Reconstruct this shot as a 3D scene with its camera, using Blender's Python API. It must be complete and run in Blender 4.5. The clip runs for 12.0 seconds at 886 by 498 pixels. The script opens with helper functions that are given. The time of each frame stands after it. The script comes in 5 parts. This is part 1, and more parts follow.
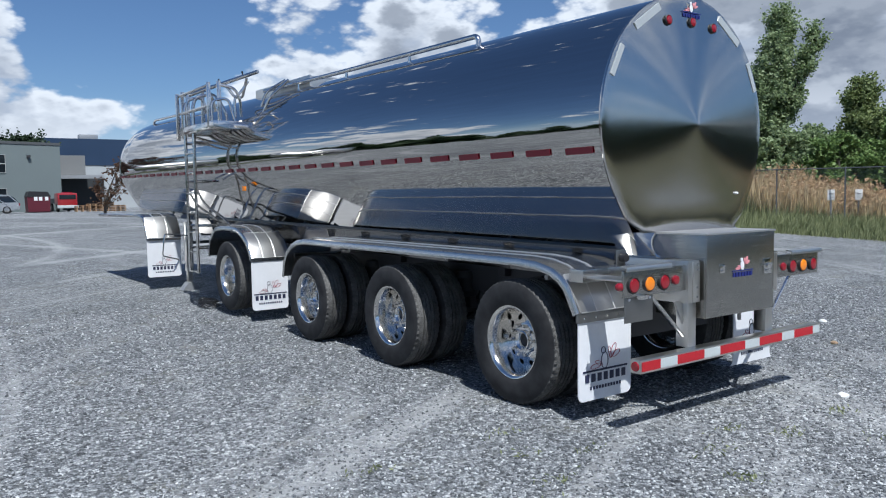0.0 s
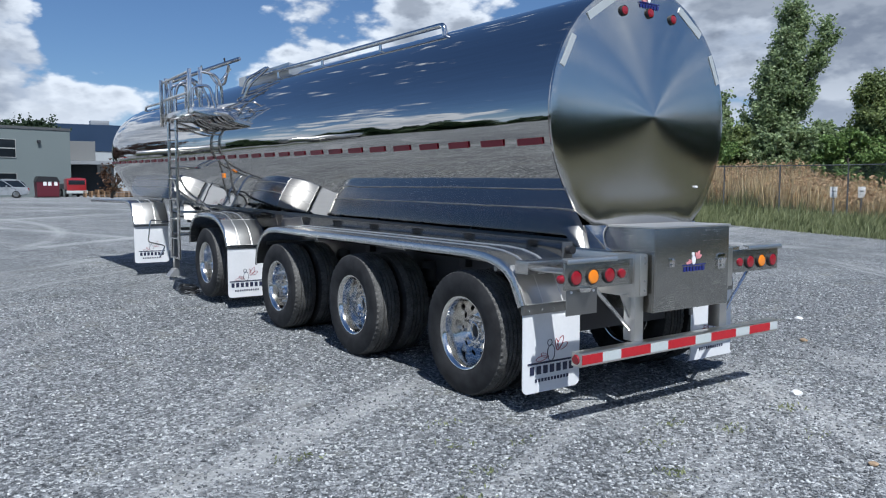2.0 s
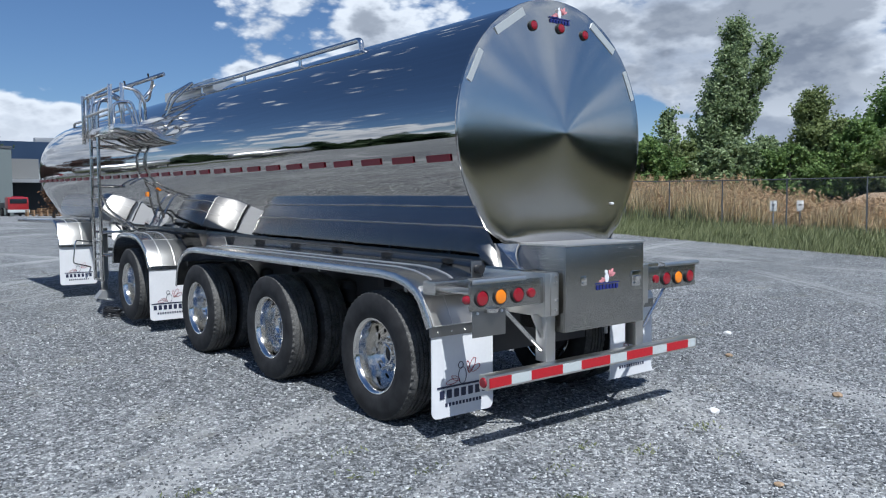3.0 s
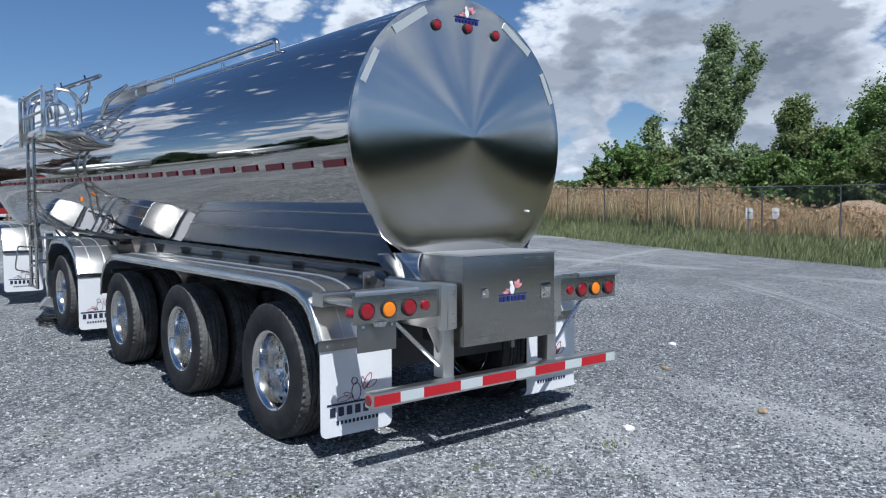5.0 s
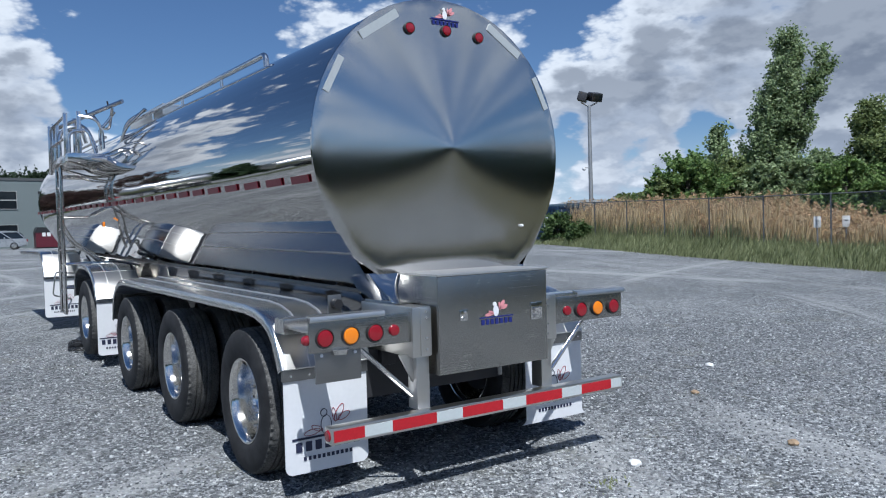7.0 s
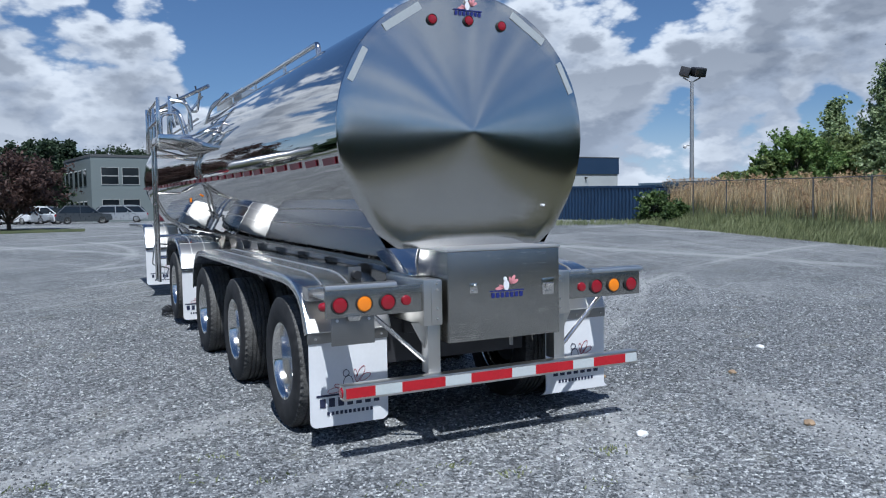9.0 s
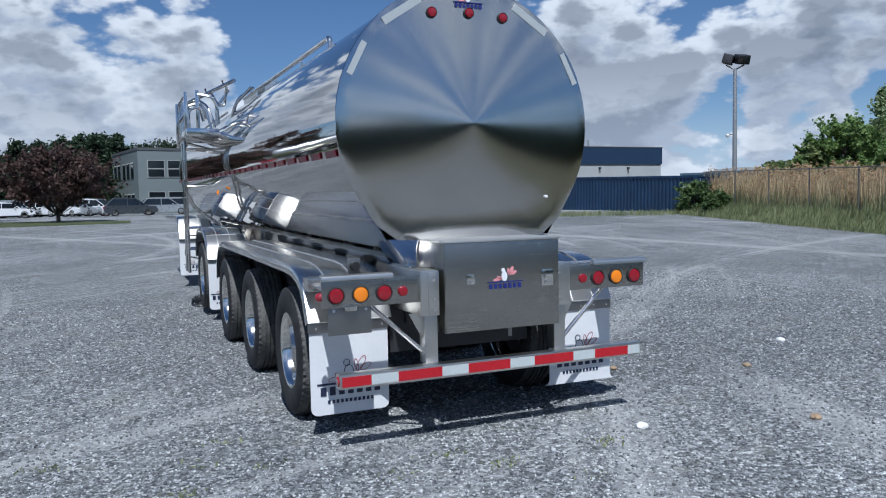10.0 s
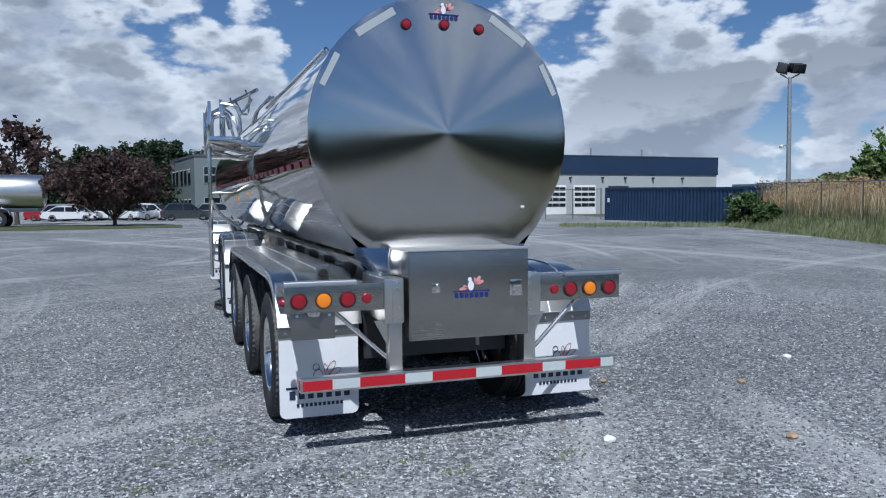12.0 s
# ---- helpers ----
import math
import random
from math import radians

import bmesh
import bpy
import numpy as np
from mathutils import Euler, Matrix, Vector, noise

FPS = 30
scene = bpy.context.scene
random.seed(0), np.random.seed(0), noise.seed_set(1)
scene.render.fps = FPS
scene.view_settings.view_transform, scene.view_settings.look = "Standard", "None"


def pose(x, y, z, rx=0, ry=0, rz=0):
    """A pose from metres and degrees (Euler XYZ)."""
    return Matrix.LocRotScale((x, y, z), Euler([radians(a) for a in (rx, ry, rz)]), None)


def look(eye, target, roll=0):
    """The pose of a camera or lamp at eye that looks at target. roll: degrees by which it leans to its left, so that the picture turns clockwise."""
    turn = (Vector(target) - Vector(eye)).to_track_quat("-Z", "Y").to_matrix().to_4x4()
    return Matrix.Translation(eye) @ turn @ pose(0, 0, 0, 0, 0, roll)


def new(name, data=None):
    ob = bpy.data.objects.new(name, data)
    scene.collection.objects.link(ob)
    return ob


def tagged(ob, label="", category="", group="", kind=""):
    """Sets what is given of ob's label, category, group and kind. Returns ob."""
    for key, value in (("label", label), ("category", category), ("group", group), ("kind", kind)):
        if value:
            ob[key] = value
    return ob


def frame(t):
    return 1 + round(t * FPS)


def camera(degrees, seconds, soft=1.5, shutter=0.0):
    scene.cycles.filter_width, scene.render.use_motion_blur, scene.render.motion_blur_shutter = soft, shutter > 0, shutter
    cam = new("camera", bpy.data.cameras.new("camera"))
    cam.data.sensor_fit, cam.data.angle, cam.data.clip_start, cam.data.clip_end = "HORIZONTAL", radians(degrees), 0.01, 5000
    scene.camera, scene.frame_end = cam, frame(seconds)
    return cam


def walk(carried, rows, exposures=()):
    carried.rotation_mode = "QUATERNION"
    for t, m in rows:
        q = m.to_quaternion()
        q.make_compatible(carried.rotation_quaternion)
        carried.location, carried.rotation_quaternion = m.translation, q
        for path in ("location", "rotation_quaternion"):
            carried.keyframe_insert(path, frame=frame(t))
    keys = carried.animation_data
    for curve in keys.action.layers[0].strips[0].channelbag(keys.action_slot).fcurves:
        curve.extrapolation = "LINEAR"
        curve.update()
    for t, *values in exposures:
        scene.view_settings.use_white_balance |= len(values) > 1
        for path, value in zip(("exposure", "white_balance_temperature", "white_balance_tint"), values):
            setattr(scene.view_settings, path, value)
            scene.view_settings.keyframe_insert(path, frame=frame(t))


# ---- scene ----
cam = camera(60.1, 12.0, soft=1.1)
PATH = [
    (0, (-5.362, -3.814, 1.703), (-4.181, -2.206, 1.566), -0.9),
    (0.5, (-5.373, -3.892, 1.69), (-4.186, -2.29, 1.534), -1.9),
    (1, (-5.29, -3.96, 1.691), (-4.124, -2.343, 1.53), -1.5),
    (1.5, (-5.12, -4.051, 1.682), (-3.975, -2.418, 1.529), 0.1),
    (2, (-4.958, -4.074, 1.684), (-3.801, -2.45, 1.525), -0.0),
    (2.5, (-4.738, -4.081, 1.692), (-3.546, -2.481, 1.553), -0.5),
    (3, (-4.556, -4.153, 1.7), (-3.309, -2.593, 1.582), -0.4),
    (3.5, (-4.383, -4.284, 1.701), (-3.107, -2.749, 1.584), -0.0),
    (3.7, (-4.321, -4.323, 1.706), (-3.04, -2.792, 1.587), -0.2),
    (5.3, (-3.718, -4.379, 1.706), (-2.468, -2.821, 1.608), 0.0),
    (5.5, (-3.627, -4.389, 1.699), (-2.397, -2.816, 1.595), -0.0),
    (6, (-3.417, -4.364, 1.695), (-2.226, -2.759, 1.598), -0.7),
    (6.5, (-3.225, -4.327, 1.7), (-2.064, -2.7, 1.63), -1.6),
    (6.7, (-3.169, -4.341, 1.694), (-2.02, -2.705, 1.631), -1.7),
    (8.3, (-2.895, -4.834, 1.686), (-1.921, -3.088, 1.613), -0.9),
    (8.5, (-2.875, -4.885, 1.683), (-1.92, -3.13, 1.595), -1.2),
    (9, (-2.773, -5.036, 1.686), (-1.883, -3.248, 1.578), -1.0),
    (9.5, (-2.636, -5.15, 1.676), (-1.806, -3.335, 1.553), -0.3),
    (10, (-2.512, -5.213, 1.685), (-1.723, -3.379, 1.556), -1.2),
    (10.5, (-2.357, -5.259, 1.674), (-1.602, -3.41, 1.555), -1.4),
    (11, (-2.257, -5.306, 1.703), (-1.513, -3.453, 1.6), -1.5),
    (11.5, (-2.135, -5.393, 1.699), (-1.435, -3.521, 1.611), -0.5),
    (12, (-1.96, -5.489, 1.682), (-1.301, -3.604, 1.577), -0.5),
]
walk(cam, [(t, look(eye, target, roll)) for t, eye, target, roll in PATH], exposures=((0, 0.25, 5880, 8), (5.5, 0.2, 5820, 8), (9, 0.09, 5700, 8), (12, 0.02, 5650, 8)))

# ---- world, sun ----
SUN_FROM = Vector((-0.1, -0.31, 0.52)).normalized()
sun_el = math.asin(SUN_FROM.z)
sun_az = math.atan2(SUN_FROM.x, SUN_FROM.y)

sun_data = bpy.data.lights.new("sun", "SUN")
sun_data.energy, sun_data.angle, sun_data.color = 4.6, radians(0.53), (1.0, 0.96, 0.9)
sun = new("sun", sun_data)
sun.matrix_world = look((0, 0, 40), (-SUN_FROM.x, -SUN_FROM.y, 40 - SUN_FROM.z))


class Nodes:
    """Small helper to write node trees in short lines."""

    def __init__(self, tree):
        self.tree = tree
        tree.nodes.clear()

    def add(self, kind, values=()):
        n = self.tree.nodes.new(kind)
        self.fill(n, values)
        return n

    def fill(self, n, values):
        for i, v in (values.items() if isinstance(values, dict) else enumerate(values)):
            if v is None:
                continue
            if isinstance(v, bpy.types.NodeSocket):
                self.tree.links.new(v, n.inputs[i])
            else:
                n.inputs[i].default_value = v

    def math(self, op, a, b=0.0, c=0.0, clamp=False):
        n = self.add("ShaderNodeMath", [a, b, c])
        n.operation, n.use_clamp = op, clamp
        return n.outputs[0]

    def vec(self, op, a, b=(0, 0, 0)):
        n = self.add("ShaderNodeVectorMath", [a, b])
        n.operation = op
        return n.outputs["Value" if op in ("DOT_PRODUCT", "LENGTH") else "Vector"]

    def smooth(self, v, lo, hi, to_lo=0.0, to_hi=1.0):
        n = self.add("ShaderNodeMapRange", [v, lo, hi, to_lo, to_hi])
        n.interpolation_type = "SMOOTHSTEP"
        return n.outputs[0]

    def noise(self, vector, scale, detail=4.0, rough=0.55, distort=0.0):
        return self.add("ShaderNodeTexNoise", {"Vector": vector, "Scale": scale, "Detail": detail, "Roughness": rough, "Distortion": distort}).outputs[0]

    def mix(self, f, a, b, blend="MIX"):
        n = self.add("ShaderNodeMix")
        n.data_type, n.blend_type = "RGBA", blend
        for i, v in ((0, f), (6, a), (7, b)):
            if isinstance(v, bpy.types.NodeSocket):
                self.tree.links.new(v, n.inputs[i])
            else:
                n.inputs[i].default_value = v if i == 0 else (*v[:3], 1)
        return n.outputs[2]

    def ramp(self, f, stops):
        n = self.add("ShaderNodeValToRGB", [f])
        els = n.color_ramp.elements
        while len(els) < len(stops):
            els.new(0.5)
        for e, (p, c) in zip(els, stops):
            e.position, e.color = p, (*c, 1) if len(c) == 3 else c
        return n.outputs[0]


def heading(az, el):
    a, e = radians(az), radians(el)
    return (math.sin(a) * math.cos(e), math.cos(a) * math.cos(e), math.sin(e))


world = bpy.data.worlds.new("sky")
world.use_nodes = True
scene.world = world
N = Nodes(world.node_tree)
way = N.vec("NORMALIZE", N.add("ShaderNodeTexCoord").outputs["Generated"])
sky = N.add("ShaderNodeTexSky")
sky.sky_type, sky.sun_disc, sky.sun_elevation, sky.sun_rotation = "NISHITA", False, sun_el, sun_az
sky.air_density, sky.dust_density, sky.ozone_density = 1.0, 0.1, 5.0
sky_c = N.vec("MULTIPLY", sky.outputs[0], (0.058, 0.061, 0.067))
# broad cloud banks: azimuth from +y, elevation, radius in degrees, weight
# Banks out of view are added to whiten what the steel reflects.
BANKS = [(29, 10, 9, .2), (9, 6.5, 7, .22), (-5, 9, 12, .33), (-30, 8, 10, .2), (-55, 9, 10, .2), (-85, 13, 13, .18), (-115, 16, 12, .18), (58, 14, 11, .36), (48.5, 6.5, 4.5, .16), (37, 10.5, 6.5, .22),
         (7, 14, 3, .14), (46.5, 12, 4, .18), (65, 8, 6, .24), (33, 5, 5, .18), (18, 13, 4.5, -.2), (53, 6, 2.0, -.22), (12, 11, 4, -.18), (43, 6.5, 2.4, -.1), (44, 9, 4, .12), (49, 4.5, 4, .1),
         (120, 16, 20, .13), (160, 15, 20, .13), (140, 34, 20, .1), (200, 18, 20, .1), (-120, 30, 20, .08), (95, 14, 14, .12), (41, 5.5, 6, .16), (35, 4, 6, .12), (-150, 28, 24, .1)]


def cloud_density(v):
    z = N.math("ADD", N.math("MAXIMUM", N.add("ShaderNodeSeparateXYZ", [v]).outputs[2], 0.0), 0.2)
    flat = N.vec("DIVIDE", v, N.add("ShaderNodeCombineXYZ", [z, z, z]).outputs[0])
    tall = N.vec("MULTIPLY", v, (4.2, 4.2, 8.0))
    a = N.noise(flat, 1.15, 5.0, 0.5, 0.1)
    b = N.noise(tall, 1.3, 8.0, 0.54, 0.1)
    # far layers lie in long level rows
    rows = N.noise(N.vec("MULTIPLY", v, (2.2, 2.2, 17.0)), 1.0, 3.0, 0.45)
    puff = N.add("ShaderNodeTexVoronoi")
    puff.feature = "SMOOTH_F1"
    N.fill(puff, {"Vector": tall, "Scale": 3.6, "Detail": 4.0, "Roughness": 0.52, "Smoothness": 0.6})
    billow = N.math("SUBTRACT", 1.0, puff.outputs["Distance"])
    out = N.math("ADD", N.math("ADD", N.math("MULTIPLY", a, 0.32), N.math("MULTIPLY", b, 0.46)), N.math("MULTIPLY", billow, 0.28))
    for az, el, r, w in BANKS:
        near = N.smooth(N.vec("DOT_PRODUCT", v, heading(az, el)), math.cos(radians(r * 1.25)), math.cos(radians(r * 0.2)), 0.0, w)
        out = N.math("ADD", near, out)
    out = N.math("ADD", out, N.math("MULTIPLY", N.math("SUBTRACT", rows, 0.47), 0.18))
    # thin cloud overhead, a fuller layer towards the horizon
    up = N.add("ShaderNodeSeparateXYZ", [v]).outputs[2]
    return N.math("ADD", out, N.math("ADD", N.smooth(up, 0.36, 0.62, 0.0, 0.02), N.smooth(up, 0.17, 0.03, 0.0, 0.1)))


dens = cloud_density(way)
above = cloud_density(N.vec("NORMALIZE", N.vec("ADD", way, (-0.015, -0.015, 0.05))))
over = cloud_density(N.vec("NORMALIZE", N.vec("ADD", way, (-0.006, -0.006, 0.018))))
lit = N.math("ADD", N.math("MULTIPLY", N.smooth(N.math("SUBTRACT", above, dens), 0.07, -0.13), 0.65), N.math("MULTIPLY", N.smooth(N.math("SUBTRACT", over, dens), 0.045, -0.06), 0.35))
el_z = N.add("ShaderNodeSeparateXYZ", [way]).outputs[2]
# the undersides show more, and greyer, the higher one looks
under = N.math("MULTIPLY", N.smooth(dens, 0.63, 0.82), N.smooth(el_z, 0.04, 0.2, 0.4, 1.0))
grey = N.mix(under, (0.41, 0.445, 0.51), (0.185, 0.21, 0.26))
cloud_c = N.mix(N.math("MULTIPLY", lit, N.smooth(under, 0.0, 1.0, 1.0, 0.25)), grey, (0.74, 0.755, 0.78))
cover = N.math("MULTIPLY", N.smooth(dens, 0.55, 0.65), N.smooth(el_z, -0.02, 0.02))
low = N.smooth(el_z, 0.0, 0.13, 0.75, 0.0)
hazed = N.mix(low, sky_c, (0.47, 0.56, 0.68))
final = N.mix(cover, hazed, cloud_c)
bg = N.add("ShaderNodeBackground", [final, 1.0])
N.tree.links.new(bg.outputs[0], N.add("ShaderNodeOutputWorld").inputs[0])

# ---- materials ----
MATS = {}


def material(name):
    m = bpy.data.materials.new(name)
    m.use_nodes = True
    n = Nodes(m.node_tree)
    out = n.add("ShaderNodeOutputMaterial")
    p = n.add("ShaderNodeBsdfPrincipled")
    n.tree.links.new(p.outputs[0], out.inputs[0])
    co = n.add("ShaderNodeTexCoord").outputs["Object"]
    MATS[name] = m
    return m, n, p, co


def bumped(n, p, height, strength, distance=0.01):
    b = n.add("ShaderNodeBump", {"Strength": strength, "Distance": distance, "Height": height})
    n.fill(p, {"Normal": b.outputs[0]})


def painted(name, color, rough=0.5, metal=0.0, vary=0.12, scale=6.0, bump=0.0, coat=0.0, spec=0.5):
    """Paint, plastic or metal with soft stains at two scales."""
    m, n, p, co = material(name)
    a = n.noise(co, scale, 5.0)
    b = n.noise(co, scale * 9, 3.0)
    f = n.math("ADD", n.math("MULTIPLY", a, 0.65), n.math("MULTIPLY", b, 0.35))
    dark = tuple(c * (1 - vary) for c in color)
    light = tuple(min(1, c * (1 + vary)) for c in color)
    n.fill(p, {"Base Color": n.ramp(f, [(0.3, dark), (0.7, light)]), "Metallic": metal, "Coat Weight": coat, "Specular IOR Level": spec,
               "Roughness": n.smooth(f, 0.2, 0.8, max(0.02, rough * 0.8), min(1, rough * 1.2))})
    if bump:
        bumped(n, p, b, bump, 0.004)
    return m


def brushed(name, color, rough, aniso, scale=(3, 3, 220), vary=0.15, relief=0.006):
    """Brushed stainless sheet: fine lines along one axis and cloudy wear."""
    m, n, p, co = material(name)
    lines = n.noise(n.vec("MULTIPLY", co, scale), 1.0, 3.0)
    cloud = n.noise(co, 2.3, 4.0)
    f = n.math("ADD", n.math("MULTIPLY", lines, 0.5), n.math("MULTIPLY", cloud, 0.5))
    n.fill(p, {"Base Color": n.ramp(f, [(0.25, tuple(c * (1 - vary) for c in color)), (0.75, color)]), "Metallic": 1.0,
               "Roughness": n.smooth(f, 0.25, 0.75, rough * 0.92, rough * 1.08), "Anisotropic": aniso})
    if relief:
        bumped(n, p, lines, relief, 0.002)
    return m


# mirror-polished tank jacket, very slightly wavy
m, n, p, co = material("polished_steel")
wave = n.noise(n.vec("MULTIPLY", co, (1.6, 0.7, 1.6)), 1.0, 2.0)
fine = n.noise(n.vec("MULTIPLY", co, (40, 1.2, 40)), 1.0, 3.0)
n.fill(p, {"Base Color": n.ramp(fine, [(0.2, (0.5, 0.485, 0.465)), (0.8, (0.56, 0.545, 0.525))]), "Metallic": 1.0,
           "Roughness": n.smooth(n.noise(co, 3.0, 4.0), 0.3, 0.8, 0.02, 0.06)})
bumped(n, p, n.math("ADD", n.math("MULTIPLY", wave, 1.0), n.math("MULTIPLY", fine, 0.02)), 0.10, 0.05)

# spun rear head: circular brushing round its centre
m, n, p, co = material("spun_steel")
from_hub = n.vec("SUBTRACT", co, (0.0, 0.0, 2.258))
tangent = n.vec("NORMALIZE", n.vec("MULTIPLY", from_hub, (1.0, 0.0, 1.0)))
rad = n.vec("LENGTH", from_hub)
rings = n.noise(n.add("ShaderNodeCombineXYZ", [n.math("MULTIPLY", rad, 160.0), 0.0, 0.0]).outputs[0], 1.0, 3.0)
cloud = n.noise(co, 2.0, 4.0)
col = n.ramp(cloud, [(0.2, (0.53, 0.525, 0.51)), (0.8, (0.58, 0.575, 0.56))])
n.fill(p, {"Base Color": col, "Metallic": 1.0, "Anisotropic": 0.85, "Roughness": n.smooth(rings, 0.2, 0.8, 0.115, 0.135), "Tangent": tangent})

brushed("brushed_steel", (0.7, 0.68, 0.64), 0.3, 0.0, (2, 2, 260), 0.04)
# Rail and box tones carry the dark reflections of ground and fender in their colour.
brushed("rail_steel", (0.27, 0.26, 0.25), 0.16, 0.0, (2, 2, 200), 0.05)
brushed("box_steel", (0.41, 0.4, 0.375), 0.26, 0.0, (2, 2, 700), 0.015, 0.0)
brushed("fender_steel", (0.68, 0.665, 0.64), 0.24, 0.0, (90, 1.5, 1.5), 0.08)
brushed("apron_steel", (0.5, 0.49, 0.47), 0.36, 0.0, (2, 2, 120), 0.06)
brushed("bead_steel", (0.72, 0.71, 0.69), 0.5, 0.0, (20, 6, 20), 0.1)
brushed("tube_steel", (0.72, 0.705, 0.68), 0.14, 0.0, (8, 8, 8), 0.04)
brushed("dull_steel", (0.34, 0.335, 0.325), 0.42, 0.2)
brushed("tanker_steel", (0.82, 0.81, 0.79), 0.32, 0.0)
brushed("rim_aluminium", (0.8, 0.775, 0.735), 0.14, 0.0, (5, 5, 5), 0.06, 0.0)
# Lighter than box_steel: the sun on the lid is put into the colour.
brushed("sunlit_lid_steel", (0.72, 0.7, 0.67), 0.45, 0.0, (2, 300, 2), 0.06)
painted("dark_frame", (0.05, 0.05, 0.055), 0.5, 0.3)
painted("black_rubber", (0.018, 0.018, 0.019), 0.6, vary=0.3)
painted("black_plastic", (0.02, 0.02, 0.022), 0.4)
painted("flap_white", (0.72, 0.73, 0.75), 0.45, vary=0.05, scale=4.0)
painted("tape_dim", (0.4, 0.43, 0.44), 0.35, vary=0.06, scale=60.0)
painted("tape_white", (0.5, 0.54, 0.54), 0.35, vary=0.06, scale=60.0)
painted("tape_red", (0.42, 0.012, 0.02), 0.35, vary=0.15, scale=60.0)
painted("strip_red", (0.2, 0.01, 0.025), 0.35, vary=0.15, scale=60.0)
painted("logo_blue", (0.012, 0.02, 0.16), 0.5)
painted("logo_dark", (0.02, 0.025, 0.06), 0.5)
painted("logo_pink", (0.75, 0.3, 0.32), 0.5)
painted("logo_maroon", (0.3, 0.03, 0.05), 0.5)
painted("logo_white", (0.8, 0.8, 0.82), 0.5)
painted("sign_white", (0.75, 0.75, 0.74), 0.5)
painted("galvanised", (0.36, 0.37, 0.38), 0.5, 0.6)
painted("fence_steel", (0.17, 0.18, 0.18), 0.55, 0.5)
painted("wood", (0.32, 0.2, 0.11), 0.8, bump=0.3)
painted("concrete", (0.36, 0.37, 0.36), 0.85, vary=0.1, scale=0.6, bump=0.2)
painted("wall_grey", (0.155, 0.185, 0.185), 0.8, vary=0.06, scale=0.5, bump=0.1)
painted("wall_white", (0.37, 0.39, 0.4), 0.75, vary=0.08, scale=0.5)
painted("wall_mid", (0.17, 0.175, 0.175), 0.8, vary=0.08, scale=0.5)
painted("wall_blue", (0.011, 0.032, 0.075), 0.55, vary=0.12, scale=0.4)
painted("wall_dark", (0.03, 0.035, 0.04), 0.8)
painted("roof_dark", (0.08, 0.085, 0.09), 0.85)
painted("container_blue", (0.01, 0.034, 0.08), 0.5, vary=0.25, scale=0.8)
painted("container_grey", (0.1, 0.15, 0.2), 0.55, vary=0.2, scale=0.8)
painted("bin_red", (0.09, 0.008, 0.018), 0.5)
painted("truck_red", (0.3, 0.015, 0.02), 0.35, coat=0.5)
painted("car_white", (0.7, 0.71, 0.72), 0.3, coat=1.0, vary=0.03)
painted("car_silver", (0.4, 0.42, 0.44), 0.3, 0.5, coat=1.0, vary=0.05)
painted("car_grey", (0.06, 0.07, 0.08), 0.3, 0.4, coat=1.0, vary=0.05)
painted("window_dark", (0.012, 0.016, 0.02), 0.06, vary=0.2, scale=0.7)
painted("bark", (0.07, 0.06, 0.05), 0.9, vary=0.4, scale=9.0, bump=0.6)


def lens_mat(name, color):
    m, n, p, co = material(name)
    cells = n.add("ShaderNodeTexVoronoi", {"Vector": co, "Scale": 130.0}).outputs[0]
    n.fill(p, {"Base Color": (*color, 1), "Roughness": 0.12, "Coat Weight": 0.7, "Coat Roughness": 0.05})
    bumped(n, p, cells, 0.35, 0.003)


lens_mat("lens_red", (0.26, 0.006, 0.015))
lens_mat("lens_amber", (0.85, 0.24, 0.008))

m, n, p, co = material("tyre_rubber")
dust = n.noise(co, 7.0, 5.0)
grit = n.noise(co, 90.0, 3.0)
studs = n.add("ShaderNodeTexVoronoi", {"Vector": co, "Scale": 42.0}).outputs[0]
tread = n.smooth(n.vec("LENGTH", n.vec("MULTIPLY", co, (0.0, 1.0, 1.0))), 0.488, 0.5)
side_c = n.ramp(dust, [(0.3, (0.012, 0.012, 0.013)), (0.75, (0.04, 0.04, 0.041))])
tread_c = n.ramp(n.math("ADD", n.math("MULTIPLY", dust, 0.5), n.math("MULTIPLY", grit, 0.5)), [(0.35, (0.03, 0.03, 0.03)), (0.65, (0.15, 0.147, 0.14))])
n.fill(p, {"Base Color": n.mix(tread, side_c, tread_c), "Roughness": 0.72, "Specular IOR Level": 0.35})
bumped(n, p, n.math("ADD", n.math("MULTIPLY", grit, 0.4), n.math("MULTIPLY", n.math("MULTIPLY", studs, tread), 1.6)), 0.4, 0.004)


def leafy(name, dark, light, through_light=0.38):
    m, n, p, co = material(name)
    r = n.add("ShaderNodeNewGeometry").outputs["Random Per Island"]
    patch = n.noise(co, 0.5, 3.0)
    f = n.math("ADD", n.math("MULTIPLY", r, 0.6), n.math("MULTIPLY", patch, 0.4))
    col = n.ramp(f, [(0.15, dark), (0.85, light)])
    n.fill(p, {"Base Color": col, "Roughness": 0.55, "Specular IOR Level": 0.35})
    t = n.add("ShaderNodeBsdfTranslucent", [col])
    mix = n.add("ShaderNodeMixShader", [through_light, p.outputs[0], t.outputs[0]])
    out = [x for x in n.tree.nodes if x.type == "OUTPUT_MATERIAL"][0]
    n.tree.links.new(mix.outputs[0], out.inputs[0])


